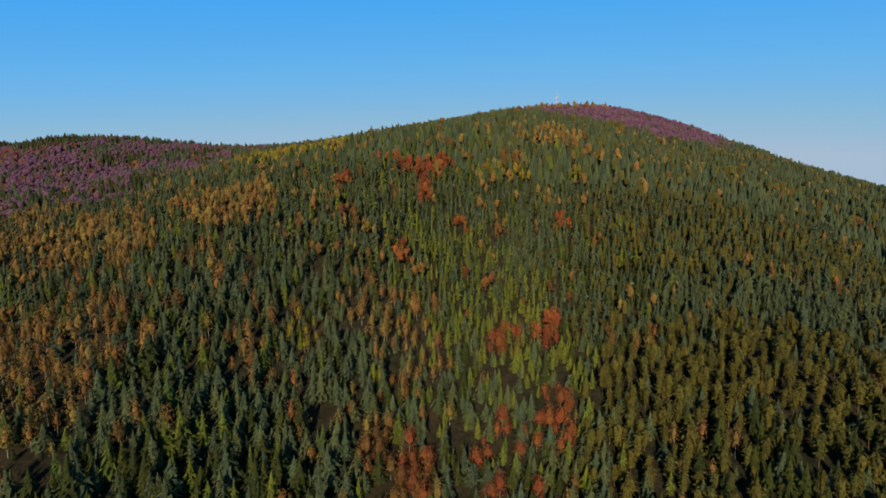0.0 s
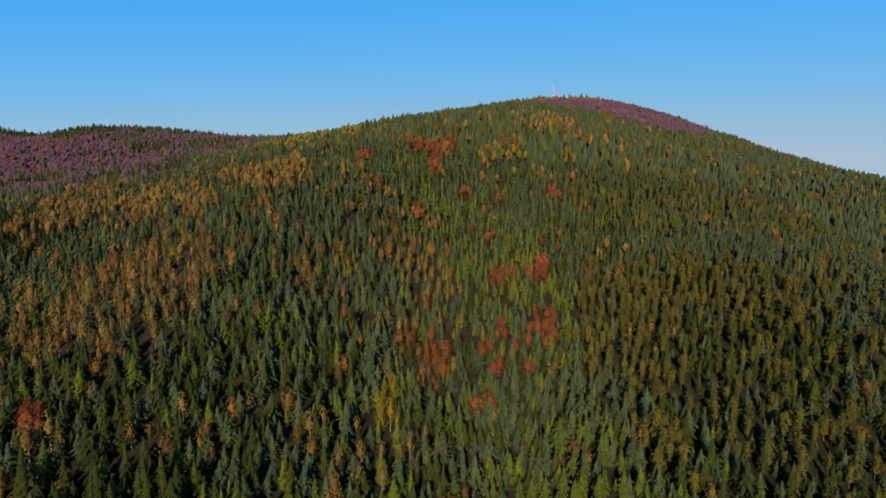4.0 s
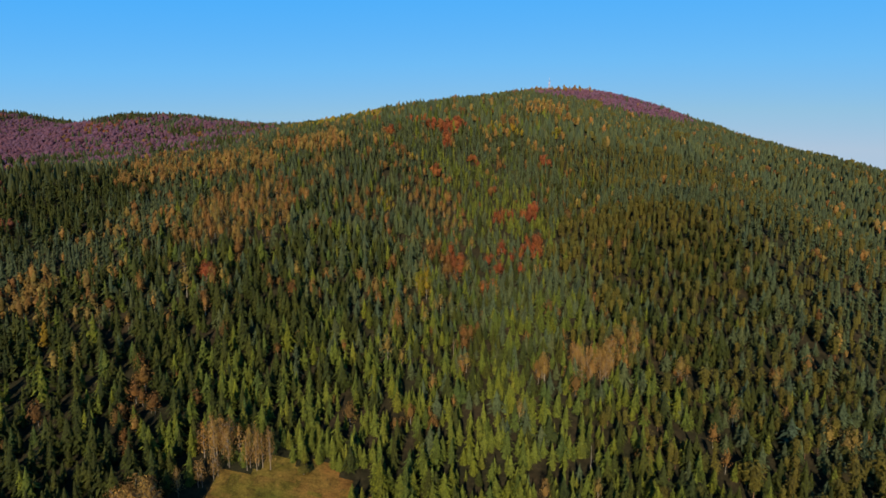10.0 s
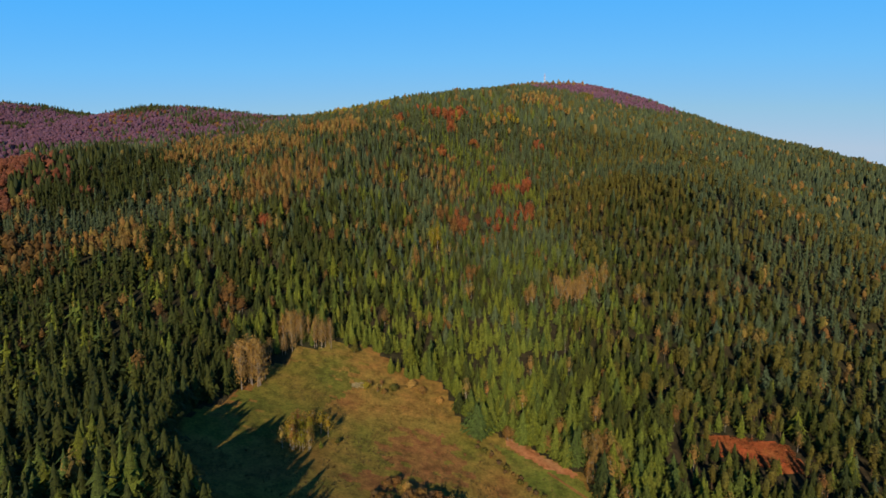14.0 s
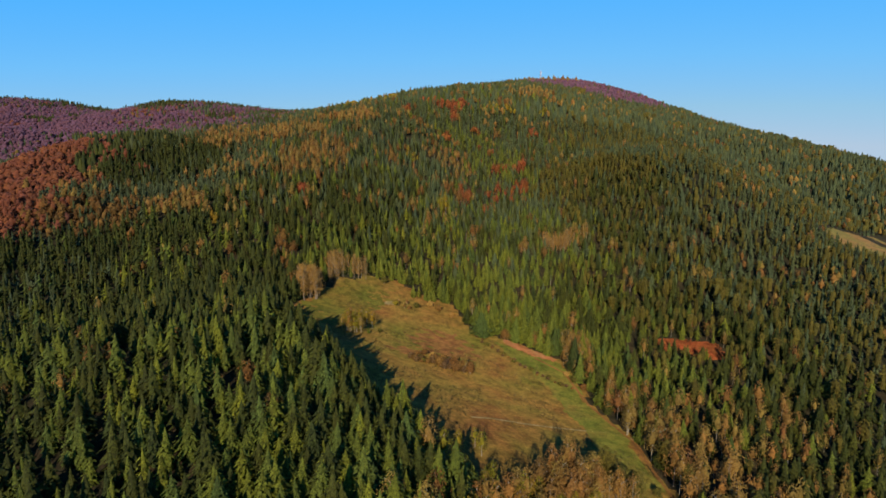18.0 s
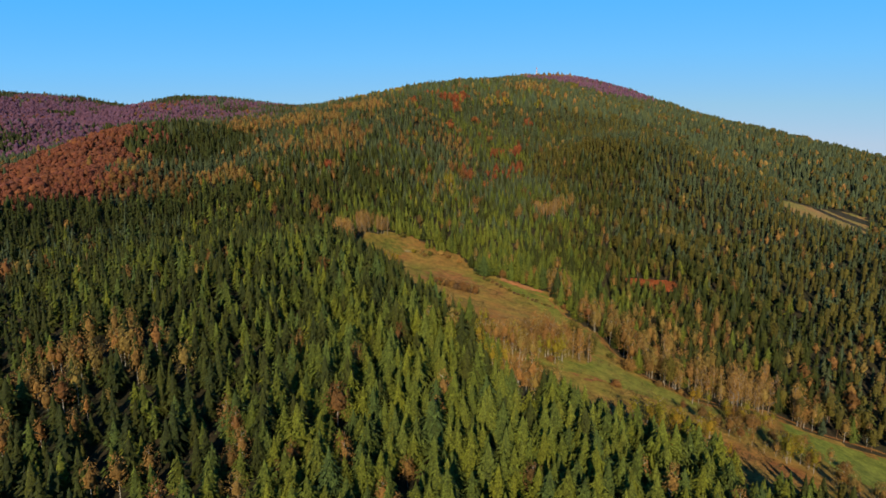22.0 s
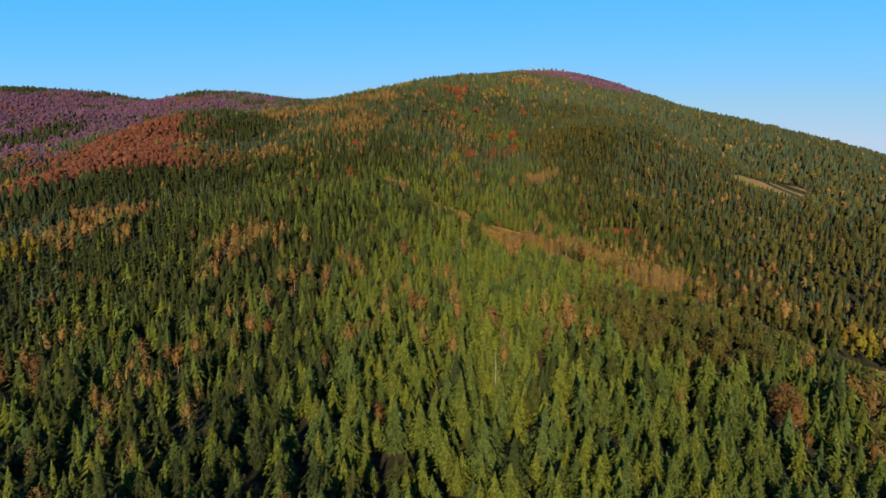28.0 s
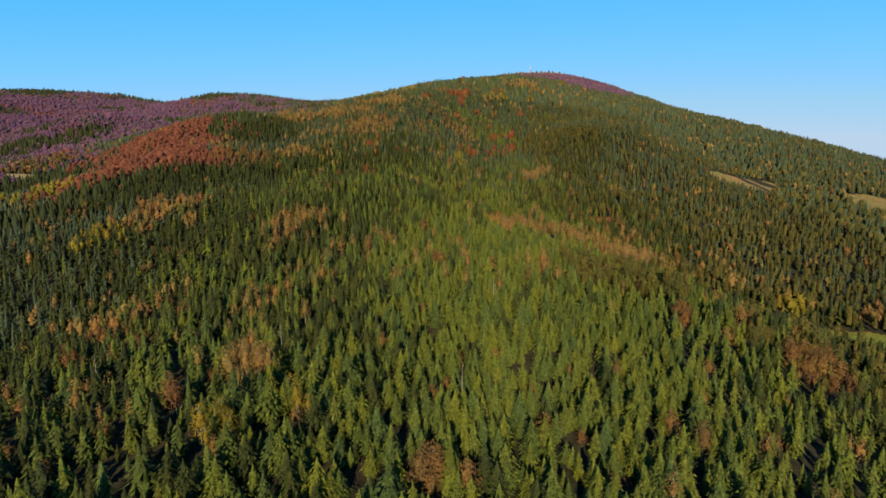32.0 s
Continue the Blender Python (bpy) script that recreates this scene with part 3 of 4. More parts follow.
stand("red", -122, 644, 11, 11, 10, .5)
stand("red", -100, 521, 5, 8, 10, .8)
stand("red", -41, 485, 9, 12, 4, .8)
stand("rust", -23, 469, 9, 13, 2, .6)
stand("red", 19, 577, 7, 16, -1, .75)
stand("rust", 64, 610, 5, 25, -6, .6)
stand("red", 144, 633, 8, 16, -12, .75)
stand("red", 19, 479, 6, 4, -2, .6)
stand("red", 50, 497, 4, 13, -5, .5)
stand("red", 17, 430, 5, 8, -2, .7)
stand("larch", -79, 511, 7, 4, 8, .8)
stand("larch", 90, 730, 31, 11, -7, .5)
stand("larch", 189, 748, 9, 11, -14, .8)
stand("larch", -322, 1067, 79, 215, 16, .5)
stand("larch", -189, 931, 24, 103, 11, .6)
stand("birch", -278, 575, 19, 72, 25, .5)
stand("birch", -221, 574, 34, 36, 21, .75)
stand("birch", -232, 508, 10, 24, 24, .6)
stand("birch", -180, 546, 5, 33, 18, .5)
stand("birch", 143, 869, 28, 31, -9, .5)
stand("birch", 209, 958, 40, 74, -12, .5)
stand("rust", 100, 776, 16, 19, -7, .6)
stand("birch", 233, 855, 21, 27, -15, .4)
stand("birch", -370, 498, 37, 48, 36, .5)
stand("birch", -345, 429, 27, 24, 38, .4)
stand("birch", -272, 453, 18, 61, 30, .45)
stand("rust", -273, 413, 21, 37, 33, .3)
stand("birch", -229, 326, 30, 30, 35, .25)
stand("rust", -251, 307, 24, 38, 39, .35)
stand("rust", -202, 408, 8, 8, 26, .5)
stand("birch", -185, 412, 5, 25, 24, .5)
stand("birch", -172, 422, 5, 8, 22, .6)
stand("red", -157, 424, 4, 4, 20, .6)
stand("red", -146, 428, 4, 8, 18, .7)
stand("rust", -131, 489, 13, 16, 15, .4)
stand("rust", -107, 438, 6, 17, 13, .5)
stand("red", -181, 351, 6, 8, 27, .8)
stand("birch", -134, 361, 4, 9, 20, .5)
stand("rust", -143, 328, 9, 4, 23, .5)
stand("birch", -43, 393, 30, 25, 2, .6)
stand("birch", -24, 367, 25, 26, 0, .55)
stand("larch", -39, 341, 9, 9, 2, .5)
stand("birch", -13, 323, 20, 9, 0, .5)
stand("larch", -98, 351, 10, 12, 9, .75)
stand("rust", -37, 279, 16, 23, 2, .6)
stand("red", -17, 268, 10, 27, 0, .75)
stand("larch", -46, 208, 6, 19, 4, .8)
stand("red", 48, 399, 13, 17, -6, .7)
stand("red", 82, 419, 11, 16, -9, .8)
stand("red", 74, 325, 11, 26, -10, .9)
stand("red", 24, 292, 5, 9, -5, .8)
stand("red", 43, 307, 18, 17, -7, .25)
stand("red", 15, 227, 7, 5, -4, .8)
stand("red", 28, 268, 4, 4, -6, .6)
stand("red", 53, 265, 4, 4, -9, .6)
stand("rust", -13, 431, 15, 12, 0, .5)
stand("birch", 155, 390, 8, 16, -17, .6)
stand("birch", -243, 245, 29, 17, 29, .8)
stand("birch", -226, 269, 12, 20, 26, .7)
stand("rust", -212, 193, 11, 17, 29, .65)
stand("red", -217, 141, 5, 5, 33, .8)
stand("birch", -440, 461, 38, 64, 34, .4)
stand("rust", -406, 391, 13, 20, 35, .5)
stand("birch", -333, 492, 43, 84, 25, .5)
stand("birch", -265, 448, 11, 68, 22, .5)
stand("birch", -206, 515, 34, 55, 15, .7)
stand("rust", -183, 353, 7, 16, 18, .6)
stand("rust", -191, 316, 13, 8, 20, .6)
stand("rust", -100, 193, 12, 5, 13, .45)
stand("birch", 143, 257, 19, 32, -21, .12)
stand("rust", -77, 223, 7, 9, 9, .6)
stand("red", -216, 140, 4, 4, 26, .95)
stand("birch", 105, 133, 10, 9, -19, .6)
stand("birch", 46, 104, 4, 9, -11, .8)
stand("birch", 122, 131, 5, 5, -21, .8)
stand("birch", 143, 94, 4, 5, -26, .8)
stand("birch", 205, 80, 4, 5, -35, .8)
stand("rust", -222, 35, 7, 9, 35, .6)
stand("rust", -110, 183, 13, 9, 11, .4)
stand("rust", -20, 260, 13, 17, 0, .6)
stand("birch", -341, 132, 11, 21, 40, .85)
stand("rust", -156, 100, 7, 5, 21, .4)
stand("rust", -97, 94, 4, 5, 12, .5)
stand("birch", -11, 67, 10, 11, -2, .3)
stand("rust", -5, 136, 7, 9, -2, .4)
stand("rust", -42, 47, 8, 5, 3, .4)
stand("bare", -158, -3, 9, 6, 29, .6)
stand("bare", -135, 1, 7, 6, 24, .5)
stand("birch", -346, 114, 19, 25, 31, .85)
stand("larch", -296, 72, 6, 12, 29, .9)
stand("rust", -436, 115, 26, 29, 38, .5)
stand("rust", -214, 41, 8, 13, 22, .4)
stand("rust", -44, 43, 13, 10, 0, .35)
stand("rust", -86, 38, 5, 5, 6, .6)
stand("birch", -4, 63, 12, 9, -4, .45)
stand("larchgreen", -113, 17, 27, 18, 10, .5)
stand("redbeech", -570, -56, 79, 76, 37, .85)
stand("redbeech", -530, 28, 84, 72, 31, .9)
stand("redbeech", -565, 254, 81, 74, 26, .85)
stand("rust", -440, 68, 46, 59, 25, .4)
stand("rust", -436, -50, 20, 28, 28, .4)
stand("beech", -1477, 1087, 240, 341, 36, .9)
stand("beech", -1297, 1243, 205, 428, 30, .8)
stand("beech", -1101, 651, 232, 236, 34, .92)
stand("beech", -946, 294, 91, 148, 37, .7)
stand("redbeech", -701, 182, 139, 139, 31, .8)
stand("redbeech", -644, -69, 70, 84, 36, .6)
stand("fir", -1046, 569, 63, 50, 33, .8)
stand("fir", -1156, 512, 52, 79, 37, .7)
stand("redbeech", -641, 211, 81, 263, 26, .9)
stand("redbeech", -611, 289, 82, 94, 24, .9)
stand("redbeech", -596, 8, 35, 72, 29, .6)
stand("rust", -536, -224, 42, 32, 34, .5)
stand("rust", -460, -195, 15, 40, 28, .7)
stand("larch", -680, -95, 42, 60, 37, .5)
stand("larch", -587, -146, 5, 24, 34, .8)
stand("fir", -491, 352, 92, 141, 18, .8)
stand("birch", -465, 545, 38, 138, 14, .5)
stand("birch", -505, 175, 10, 65, 21, .5)
stand("birch", -365, 126, 26, 35, 15, .6)
stand("rust", -420, 63, 40, 39, 19, .55)
stand("birch", -236, 263, 49, 82, 7, .55)
stand("birch", -426, -58, 20, 28, 22, .5)
stand("birch", -431, -286, 41, 20, 30, .9)
stand("larch", -443, -329, 22, 33, 33, .75)
stand("birch", -407, -231, 29, 32, 26, .9)
stand("birch", -359, -302, 7, 20, 25, .8)
stand("birch", -237, -350, 22, 16, 15, .4)
stand("birch", -401, -331, 12, 24, 29, .5)
stand("birch", -161, -446, 28, 45, 9, .12)
stand("birch", -201, -560, 13, 36, 19, .3)
stand("birch", -304, -535, 21, 52, 32, .6)
stand("rust", -262, -611, 19, 60, 33, .35)
stand("birch", -160, -694, 7, 12, 21, .75)
stand("rust", -276, -516, 21, 32, 27, .3)
stand("larch", -154, -734, 4, 4, 25, .7)
stand("larch", -148, -731, 4, 4, 22, .8)
stand("larch", -134, -717, 4, 4, 16, .9)
stand("rust", -92, -749, 4, 5, 1, .95)
stand("rust", 102, -620, 14, 32, -37, .8)
stand("larch", 293, -326, 11, 33, -35, .9)
stand("rust", 48, -590, 4, 20, -26, .8)
stand("birch", 369, -345, 13, 25, -41, .7)
stand("pine", 45, -507, 36, 61, -20, .55)
stand("birch", 147, -186, 47, 33, -19, .3)
stand("rust", 213, -271, 29, 33, -26, .3)
stand("fir", -443, -391, 71, 80, 36, .5)
stand("beech", -1562, 1171, 218, 192, 35, .8)
stand("fir", -865, 150, 83, 56, 37, .9)
stand("fir", -542, -131, 56, 44, 31, .9)
stand("fir", -476, -50, 68, 32, 25, .9)
stand("fir", -585, -252, 42, 36, 38, .8)
stand("birch", 84, 105, 15, 15, -17, .5)
stand("bare", 85, 104, 12, 15, -17, .75)
stand("bare", 64, 105, 5, 14, -14, .6)
stand("rust", -973, 300, 79, 72, 37, .4)
stand("fir", -379, -2, 99, 37, 32, .6)
stand("fir", -547, -213, 82, 40, 37, .85)
stand("fir", -497, -144, 68, 32, 31, .85)
stand("fir", -446, -69, 53, 28, 25, .85)
# firs on the shaded flanks, where their dark tone paints the shade
stand("fir", -214, -91, 70, 69, 33, .8)
stand("fir", -200, -411, 55, 37, 35, .6)
stand("fir", -154, 196, 95, 30, 30, .55)
stand("fir", -198, 91, 72, 28, 36, .5)
stand("fir", 201, 242, 62, 47, -34, .3)
stand("fir", 204, -187, 58, 77, -37, .4)
stand("pine", 12, -521, 12, 45, -16, .6)
stand("pine", 205, -331, 36, 79, -32, .4)
KINDS = list(M_LEAF)
HEIGHT = {"spruce": 14.2, "fir": 14.8, "silverfir": 14.0, "larchgreen": 12.6, "pine": 13.4, "birch": 15, "larch": 14, "red": 14.0, "rust": 12.5, "redbeech": 14, "beech": 14, "bare": 15.5}


def wave(x, y, s, k):
    return np.sin(x / s + 1.3 * np.sin(y / s * 0.83 + k) + k) * np.cos(y / s * 1.1 + 1.7 * np.sin(x / s * 0.71 - k) + 2 * k)


def plant(x, y, rng):
    """The kind of each tree, by the stands and the drift of the wood."""
    kind = np.zeros(len(x), int)
    u = rng.random(len(x))
    v = rng.random(len(x))
    drift = wave(x, y, 63, 0.4) + 0.5 * wave(x, y, 23, 1.9)
    # darkened firs sideways, bright young spruces midway: sun falloff painted by kind
    side = np.clip(np.maximum(np.abs(x - 20 - 0.05 * y) / np.where(y < -120, 330, 260), (y - 40) / 340), 0, 1)
    kind[v < 0.12 + 0.62 * side + 0.22 * wave(x, y, 41, 2.2)] = KINDS.index("fir")
    kind[(v > 0.55) & (v < 0.82 - 0.36 * side + 0.2 * drift)] = KINDS.index("larchgreen")
    kind[(x > 90 + 40 * drift) & (v > 0.62 + 0.28 * (y > 350))] = KINDS.index("pine")
    knoll = (np.abs(x + 22) < 95 + 25 * drift) & (y < -360)
    kind[knoll & (kind == KINDS.index("fir")) & (rng.random(len(x)) < 0.75)] = 0
    kind[knoll & (kind == KINDS.index("pine")) & (rng.random(len(x)) < 0.8) & (x < 60)] = 0
    # uphill and outward, conifers swap to the tint that carries painted haze
    upper = np.clip((y - 20 + 60 * drift) / 260, 0, 1) * 0.85 + 0.85 * np.clip((x - 190 + 40 * drift) / 120, 0, 1) * (y > -330) + np.clip((-x - 330 + 40 * drift) / 120, 0, 1)
    kind[(kind == KINDS.index("fir")) & (rng.random(len(x)) < upper)] = KINDS.index("silverfir")
    kind[(kind == 0) & (rng.random(len(x)) < 0.75 * upper)] = KINDS.index("silverfir")
    kind[(kind == KINDS.index("larchgreen")) & (rng.random(len(x)) < 0.55 * upper)] = KINDS.index("silverfir")
    mixed = np.where((x < 80) & (y > 40), 2.8, 1.5) * np.where(wave(x, y, 38, 5.1) > 0.05, 1.0, 0.25)
    kind[(u < 0.05 * mixed) & (drift > -0.15)] = KINDS.index("birch")
    kind[(u > 1 - 0.028 * mixed) & (drift < 0.5)] = KINDS.index("rust")
    far = (y > 640 - 0.25 * (x + 500)) & (x < -470 + 60 * drift)
    kind[far & (u < 0.80) & (drift > -0.75)] = KINDS.index("beech")
    for s, sx, sy, ra, rl, tn, share in STANDS:
        dx, dy = x - sx, y - sy
        a = dx * math.cos(tn) + dy * math.sin(tn)
        b = -dx * math.sin(tn) + dy * math.cos(tn)
        q = ((a / ra) ** 2 + (b / rl) ** 2) / 1.2 + 0.14 * drift
        hit = (q < 1.15) & (rng.random(len(x)) < share * np.clip(1.8 - q, 0.25, 1.0))
        kind[hit] = KINDS.index(s)
    hills = (kind == KINDS.index("beech")) & (x < -400)
    kind[hills & (wave(x, y, 150, 1.2) + 0.4 * wave(x, y, 40, 0.3) > 0.62) & (u < 0.25)] = KINDS.index("redbeech")
    kind[hills & (wave(x, y, 105, 4.4) + 0.5 * wave(x, y, 33, 2.6) > 0.66) & (v < 0.7)] = KINDS.index("fir")
    return kind


OPEN = [MEADOW, GLADE, GLADE_FAR, BRACKEN, MOUND, TERRACE]


def rows_of_trees(ax, bx, ay, by, gap, rng):
    X, Y = np.meshgrid(np.arange(ax, bx, gap), np.arange(ay, by, gap * 0.9))
    X = X + (np.arange(X.shape[0]) % 2)[:, None] * gap * 0.5
    x = X.ravel() + rng.uniform(-0.5, 0.5, X.size) * gap
    y = Y.ravel() + rng.uniform(-0.5, 0.5, X.size) * gap
    return x, y


def zone(x, y):
    """How near the flight passes: 0 close by, 3 far off; by stretches of the plan. -1: no wood needed."""
    axis = -0.103 * np.clip(-y, 0, 880)
    off = np.abs(x - axis)
    z = np.full(len(x), 3)
    z[(off < 520) & (off < 1.02 * (y + 960) + 120) & (y > -900) & (y < 720)] = 2
    z[(off < 200 + 0.08 * (y + 800)) & (y > -820) & (y < 430)] = 1
    z[(off < 80 + 0.045 * (y + 800)) & (y > -790) & (y < 0)] = 0
    reach = 1.02 * (y + 960) + 60
    z[((np.abs(x + 60) > reach) & ((np.abs(x + 60) > 720) | (y > 0))) | (y < -1080) | (y > 1950) | (x > 1650)] = -1
    z[(y > 1660) & (x > -500)] = -1
    z[(x < -500) & (y > 1750)] = -1
    return z


def joined(tree_kind, level, x, y, z, h, tint, turn, girth, lean, shapes):
    """One array mesh of many trees, each shape turned and sized."""
    VV, FF, TT, n = [], [], [], 0
    pick = np.arange(len(x)) % len(shapes)
    for k, (V, F) in enumerate(shapes):
        i = np.nonzero(pick == k)[0]
        if not len(i):
            continue
        c, s = np.cos(turn[i])[:, None], np.sin(turn[i])[:, None]
        g = (h[i] * girth[i])[:, None]
        px, py, pz = V[:, 0][None], V[:, 1][None], V[:, 2][None]
        P = np.stack([x[i][:, None] + g * (c * px - s * py) + lean[i][:, None] * pz * h[i][:, None],
                      y[i][:, None] + g * (s * px + c * py), z[i][:, None] + h[i][:, None] * pz], 2)
        VV.append(P.reshape(-1, 3))
        FF.append((F[None] + (np.arange(len(i)) * len(V))[:, None, None] + n).reshape(-1, 3))
        TT.append(np.repeat(tint[i], len(V)))
        n += len(i) * len(V)
    return np.concatenate(VV), np.concatenate(FF), np.concatenate(TT)


rng = np.random.default_rng(21)
_all = []
for _lv, gap in ((0, 5.9), (1, 6.8), (2, 7.5), (3, 9.4)):
    bx = ((-280, 240), (-470, 440), (-760, 680), (-2300, 1700))[_lv]
    by = ((-800, 100), (-830, 450), (-900, 910), (-1080, 2000))[_lv]
    x, y = rows_of_trees(*bx, *by, gap, rng)
    keep = zone(x, y) == _lv
    for o in OPEN:
        keep &= ~inside(o, x, y)
    keep &= rng.random(len(x)) > 0.14 * np.clip((y + 640) / 120, 0, 1) * (_lv < 2)
    keep &= (wave(x, y, 7.5, 0.9) + 0.5 * wave(x, y, 19, 2.9) > np.where(y < -480, -1.1, -0.92)) | (_lv == 3)
    x, y = x[keep], y[keep]
    _all.append(np.column_stack([x, y, np.full(len(x), _lv), plant(x, y, rng)]))
TREES = np.concatenate(_all)
_n = len(TREES)
T_Z = land(TREES[:, 0], TREES[:, 1])
T_H = np.array([HEIGHT[k] for k in KINDS])[TREES[:, 3].astype(int)] * np.clip(rng.normal(0.96, 0.21, _n), 0.45, 1.45)
T_H *= 1 + 0.10 * wave(TREES[:, 0], TREES[:, 1], 47, 3.0)
T_H *= np.where(np.isin(TREES[:, 3], (KINDS.index("beech"), KINDS.index("redbeech"))) & (TREES[:, 2] > 1), 0.85, 1.0)


def off_edge(poly, x, y):
    """How far the places x, y lie from the line of an outline."""
    best = np.full(len(x), 1e9)
    for (ax, ay), (bx, by) in zip(poly, poly[1:] + poly[:1]):
        ux, uy = bx - ax, by - ay
        f = np.clip(((x - ax) * ux + (y - ay) * uy) / (ux * ux + uy * uy), 0, 1)
        best = np.minimum(best, np.hypot(x - ax - f * ux, y - ay - f * uy))
    return best


T_H *= 1 + 0.22 * np.exp(-(off_edge(MEADOW, TREES[:, 0], TREES[:, 1]) / 20) ** 2) * (TREES[:, 0] > 0) * (TREES[:, 1] > -380)
T_H *= 1 + 0.28 * np.exp(-(((TREES[:, 0] - (-128 + 0.5 * (-230 - TREES[:, 1]))) / 40) ** 2 + ((TREES[:, 1] + 230) / 90) ** 2) / 2)
T_H *= 1 - 0.35 * np.exp(-(off_edge(GLADE, TREES[:, 0], TREES[:, 1]) / 26) ** 2)
T_H *= 1 - 0.30 * ((TREES[:, 0] > 120) & (TREES[:, 0] < 330) & (TREES[:, 1] < -395) & (TREES[:, 1] > -500))
T_H *= 1 - 0.20 * np.clip((-520 - TREES[:, 1]) / 100, 0, 1)
T_TINT, T_TURN = rng.random(_n), rng.uniform(0, 6.283, _n)
T_H *= 1 + 0.18 * np.clip((TREES[:, 1] - 500) / 300, 0, 1) + 0.12 * np.clip((TREES[:, 1] + 660) / 160, 0, 1)
T_GIRTH, T_LEAN = rng.uniform(0.80, 1.16, _n), rng.normal(0, 0.018, _n)
T_FREE = np.ones(_n, bool)

WORDS = {
    "spruce": ("spruce_tree", "tall dark green spruce in the dense wood", "tree"),
    "fir": ("fir_tree", "tall deep green fir in the dense wood, toned darker for shade", "tree"),
    "silverfir": ("haze_fir", "tall fir on the upper slope, blue-green from painted haze", "tree"),
    "larchgreen": ("young_spruce", "slender bright green young spruce in the wood", "tree"),
    "pine": ("pine_tree", "olive green pine with a rounded open crown", "tree"),
    "birch": ("birch_tree", "birch with tan and yellow autumn leaves, white trunk", "tree"),
    "larch": ("yellow_tree", "bright yellow autumn tree among dark spruces", "tree"),
    "red": ("red_tree", "bright red autumn tree among green spruces", "tree"),
    "rust": ("beech_tree", "rust-brown autumn beech with a broad crown", "tree"),
    "redbeech": ("red_beech", "copper-red beech on the far slope", "tree"),
    "beech": ("bare_beech", "nearly bare purple-brown beech", "tree"),
    "bare": ("bare_birch", "nearly bare birch with pale trunk and twigs", "tree"),
}
MODEL = {}


def model(kind, v):
    """A tree as a thing: an empty at its foot with crown and trunk."""
    if (kind, v) not in MODEL:
        name, label, cat = WORDS[kind]
        V, F = SHAPE[kind, 0][v]
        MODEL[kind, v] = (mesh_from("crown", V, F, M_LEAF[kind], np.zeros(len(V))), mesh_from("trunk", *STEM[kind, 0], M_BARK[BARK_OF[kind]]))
    return MODEL[kind, v]


def tree(kind, v, x, y, h, turn, girth=1.0, label="", group=""):
    name, lab, cat = WORDS[kind]
    crown, trunk = model(kind, v % 8)
    e = tagged(new(name), label or lab, cat, group or "trees of the wood")
    e.empty_display_size = 0.5
    e.matrix_basis = Matrix.LocRotScale(spot(x, y, -0.1), Euler((0, 0, turn)), (h * girth, h * girth, h))
    part("crown", crown, e)
    part("trunk", trunk, e)
    return e


# single trees: those that the flight passes nearest, stretch by stretch
LIMIT = {"spruce": 300, "fir": 200, "larchgreen": 170, "pine": 160, "birch": 190, "larch": 90, "red": 50, "rust": 120, "bare": 90}
_axis = -0.103 * np.clip(-TREES[:, 1], 0, 880)
_near = np.abs(TREES[:, 0] - _axis) + 0.12 * np.abs(TREES[:, 1] + 560)
for _k, _m in LIMIT.items():
    _i = np.nonzero((TREES[:, 3] == KINDS.index(_k)) & (TREES[:, 2] <= 1))[0]
    _i = _i[np.argsort(_near[_i])][:_m]
    for j in _i:
        T_FREE[j] = False
        tree(_k, int(j) % 8, TREES[j, 0], TREES[j, 1], T_H[j], T_TURN[j], T_GIRTH[j])

# silver_fir_forest: far conifers whose blue tone is haze set in their colour
FOREST = {"spruce": "spruce_forest", "fir": "fir_forest", "silverfir": "silver_fir_forest", "larchgreen": "young_spruce_forest", "pine": "pine_forest", "birch": "birch_forest", "larch": "yellow_tree_forest", "red": "red_tree_forest",
          "rust": "rust_beech_forest", "redbeech": "copper_beech_forest", "beech": "bare_beech_forest", "bare": "bare_birch_forest"}
FOREST_LABEL = {"spruce": "dense dark green spruce forest covering the hills", "fir": "deep green firs mixed through the forest, toned darker for shade", "silverfir": "firs over the upper slopes, blue-green from painted haze", "larchgreen": "bright green young spruces mixed through the forest", "pine": "olive green pines spread over the slope",
                "birch": "tan and yellow birches scattered through the forest", "larch": "bright yellow trees scattered in the forest", "red": "bright red autumn trees scattered on the slope",
                "rust": "rust-brown beeches scattered in the forest", "redbeech": "copper-red beech wood on the far slope", "beech": "bare purple-brown beech wood on hilltop and far hills",
                "bare": "nearly bare birches with pale trunks in groups"}
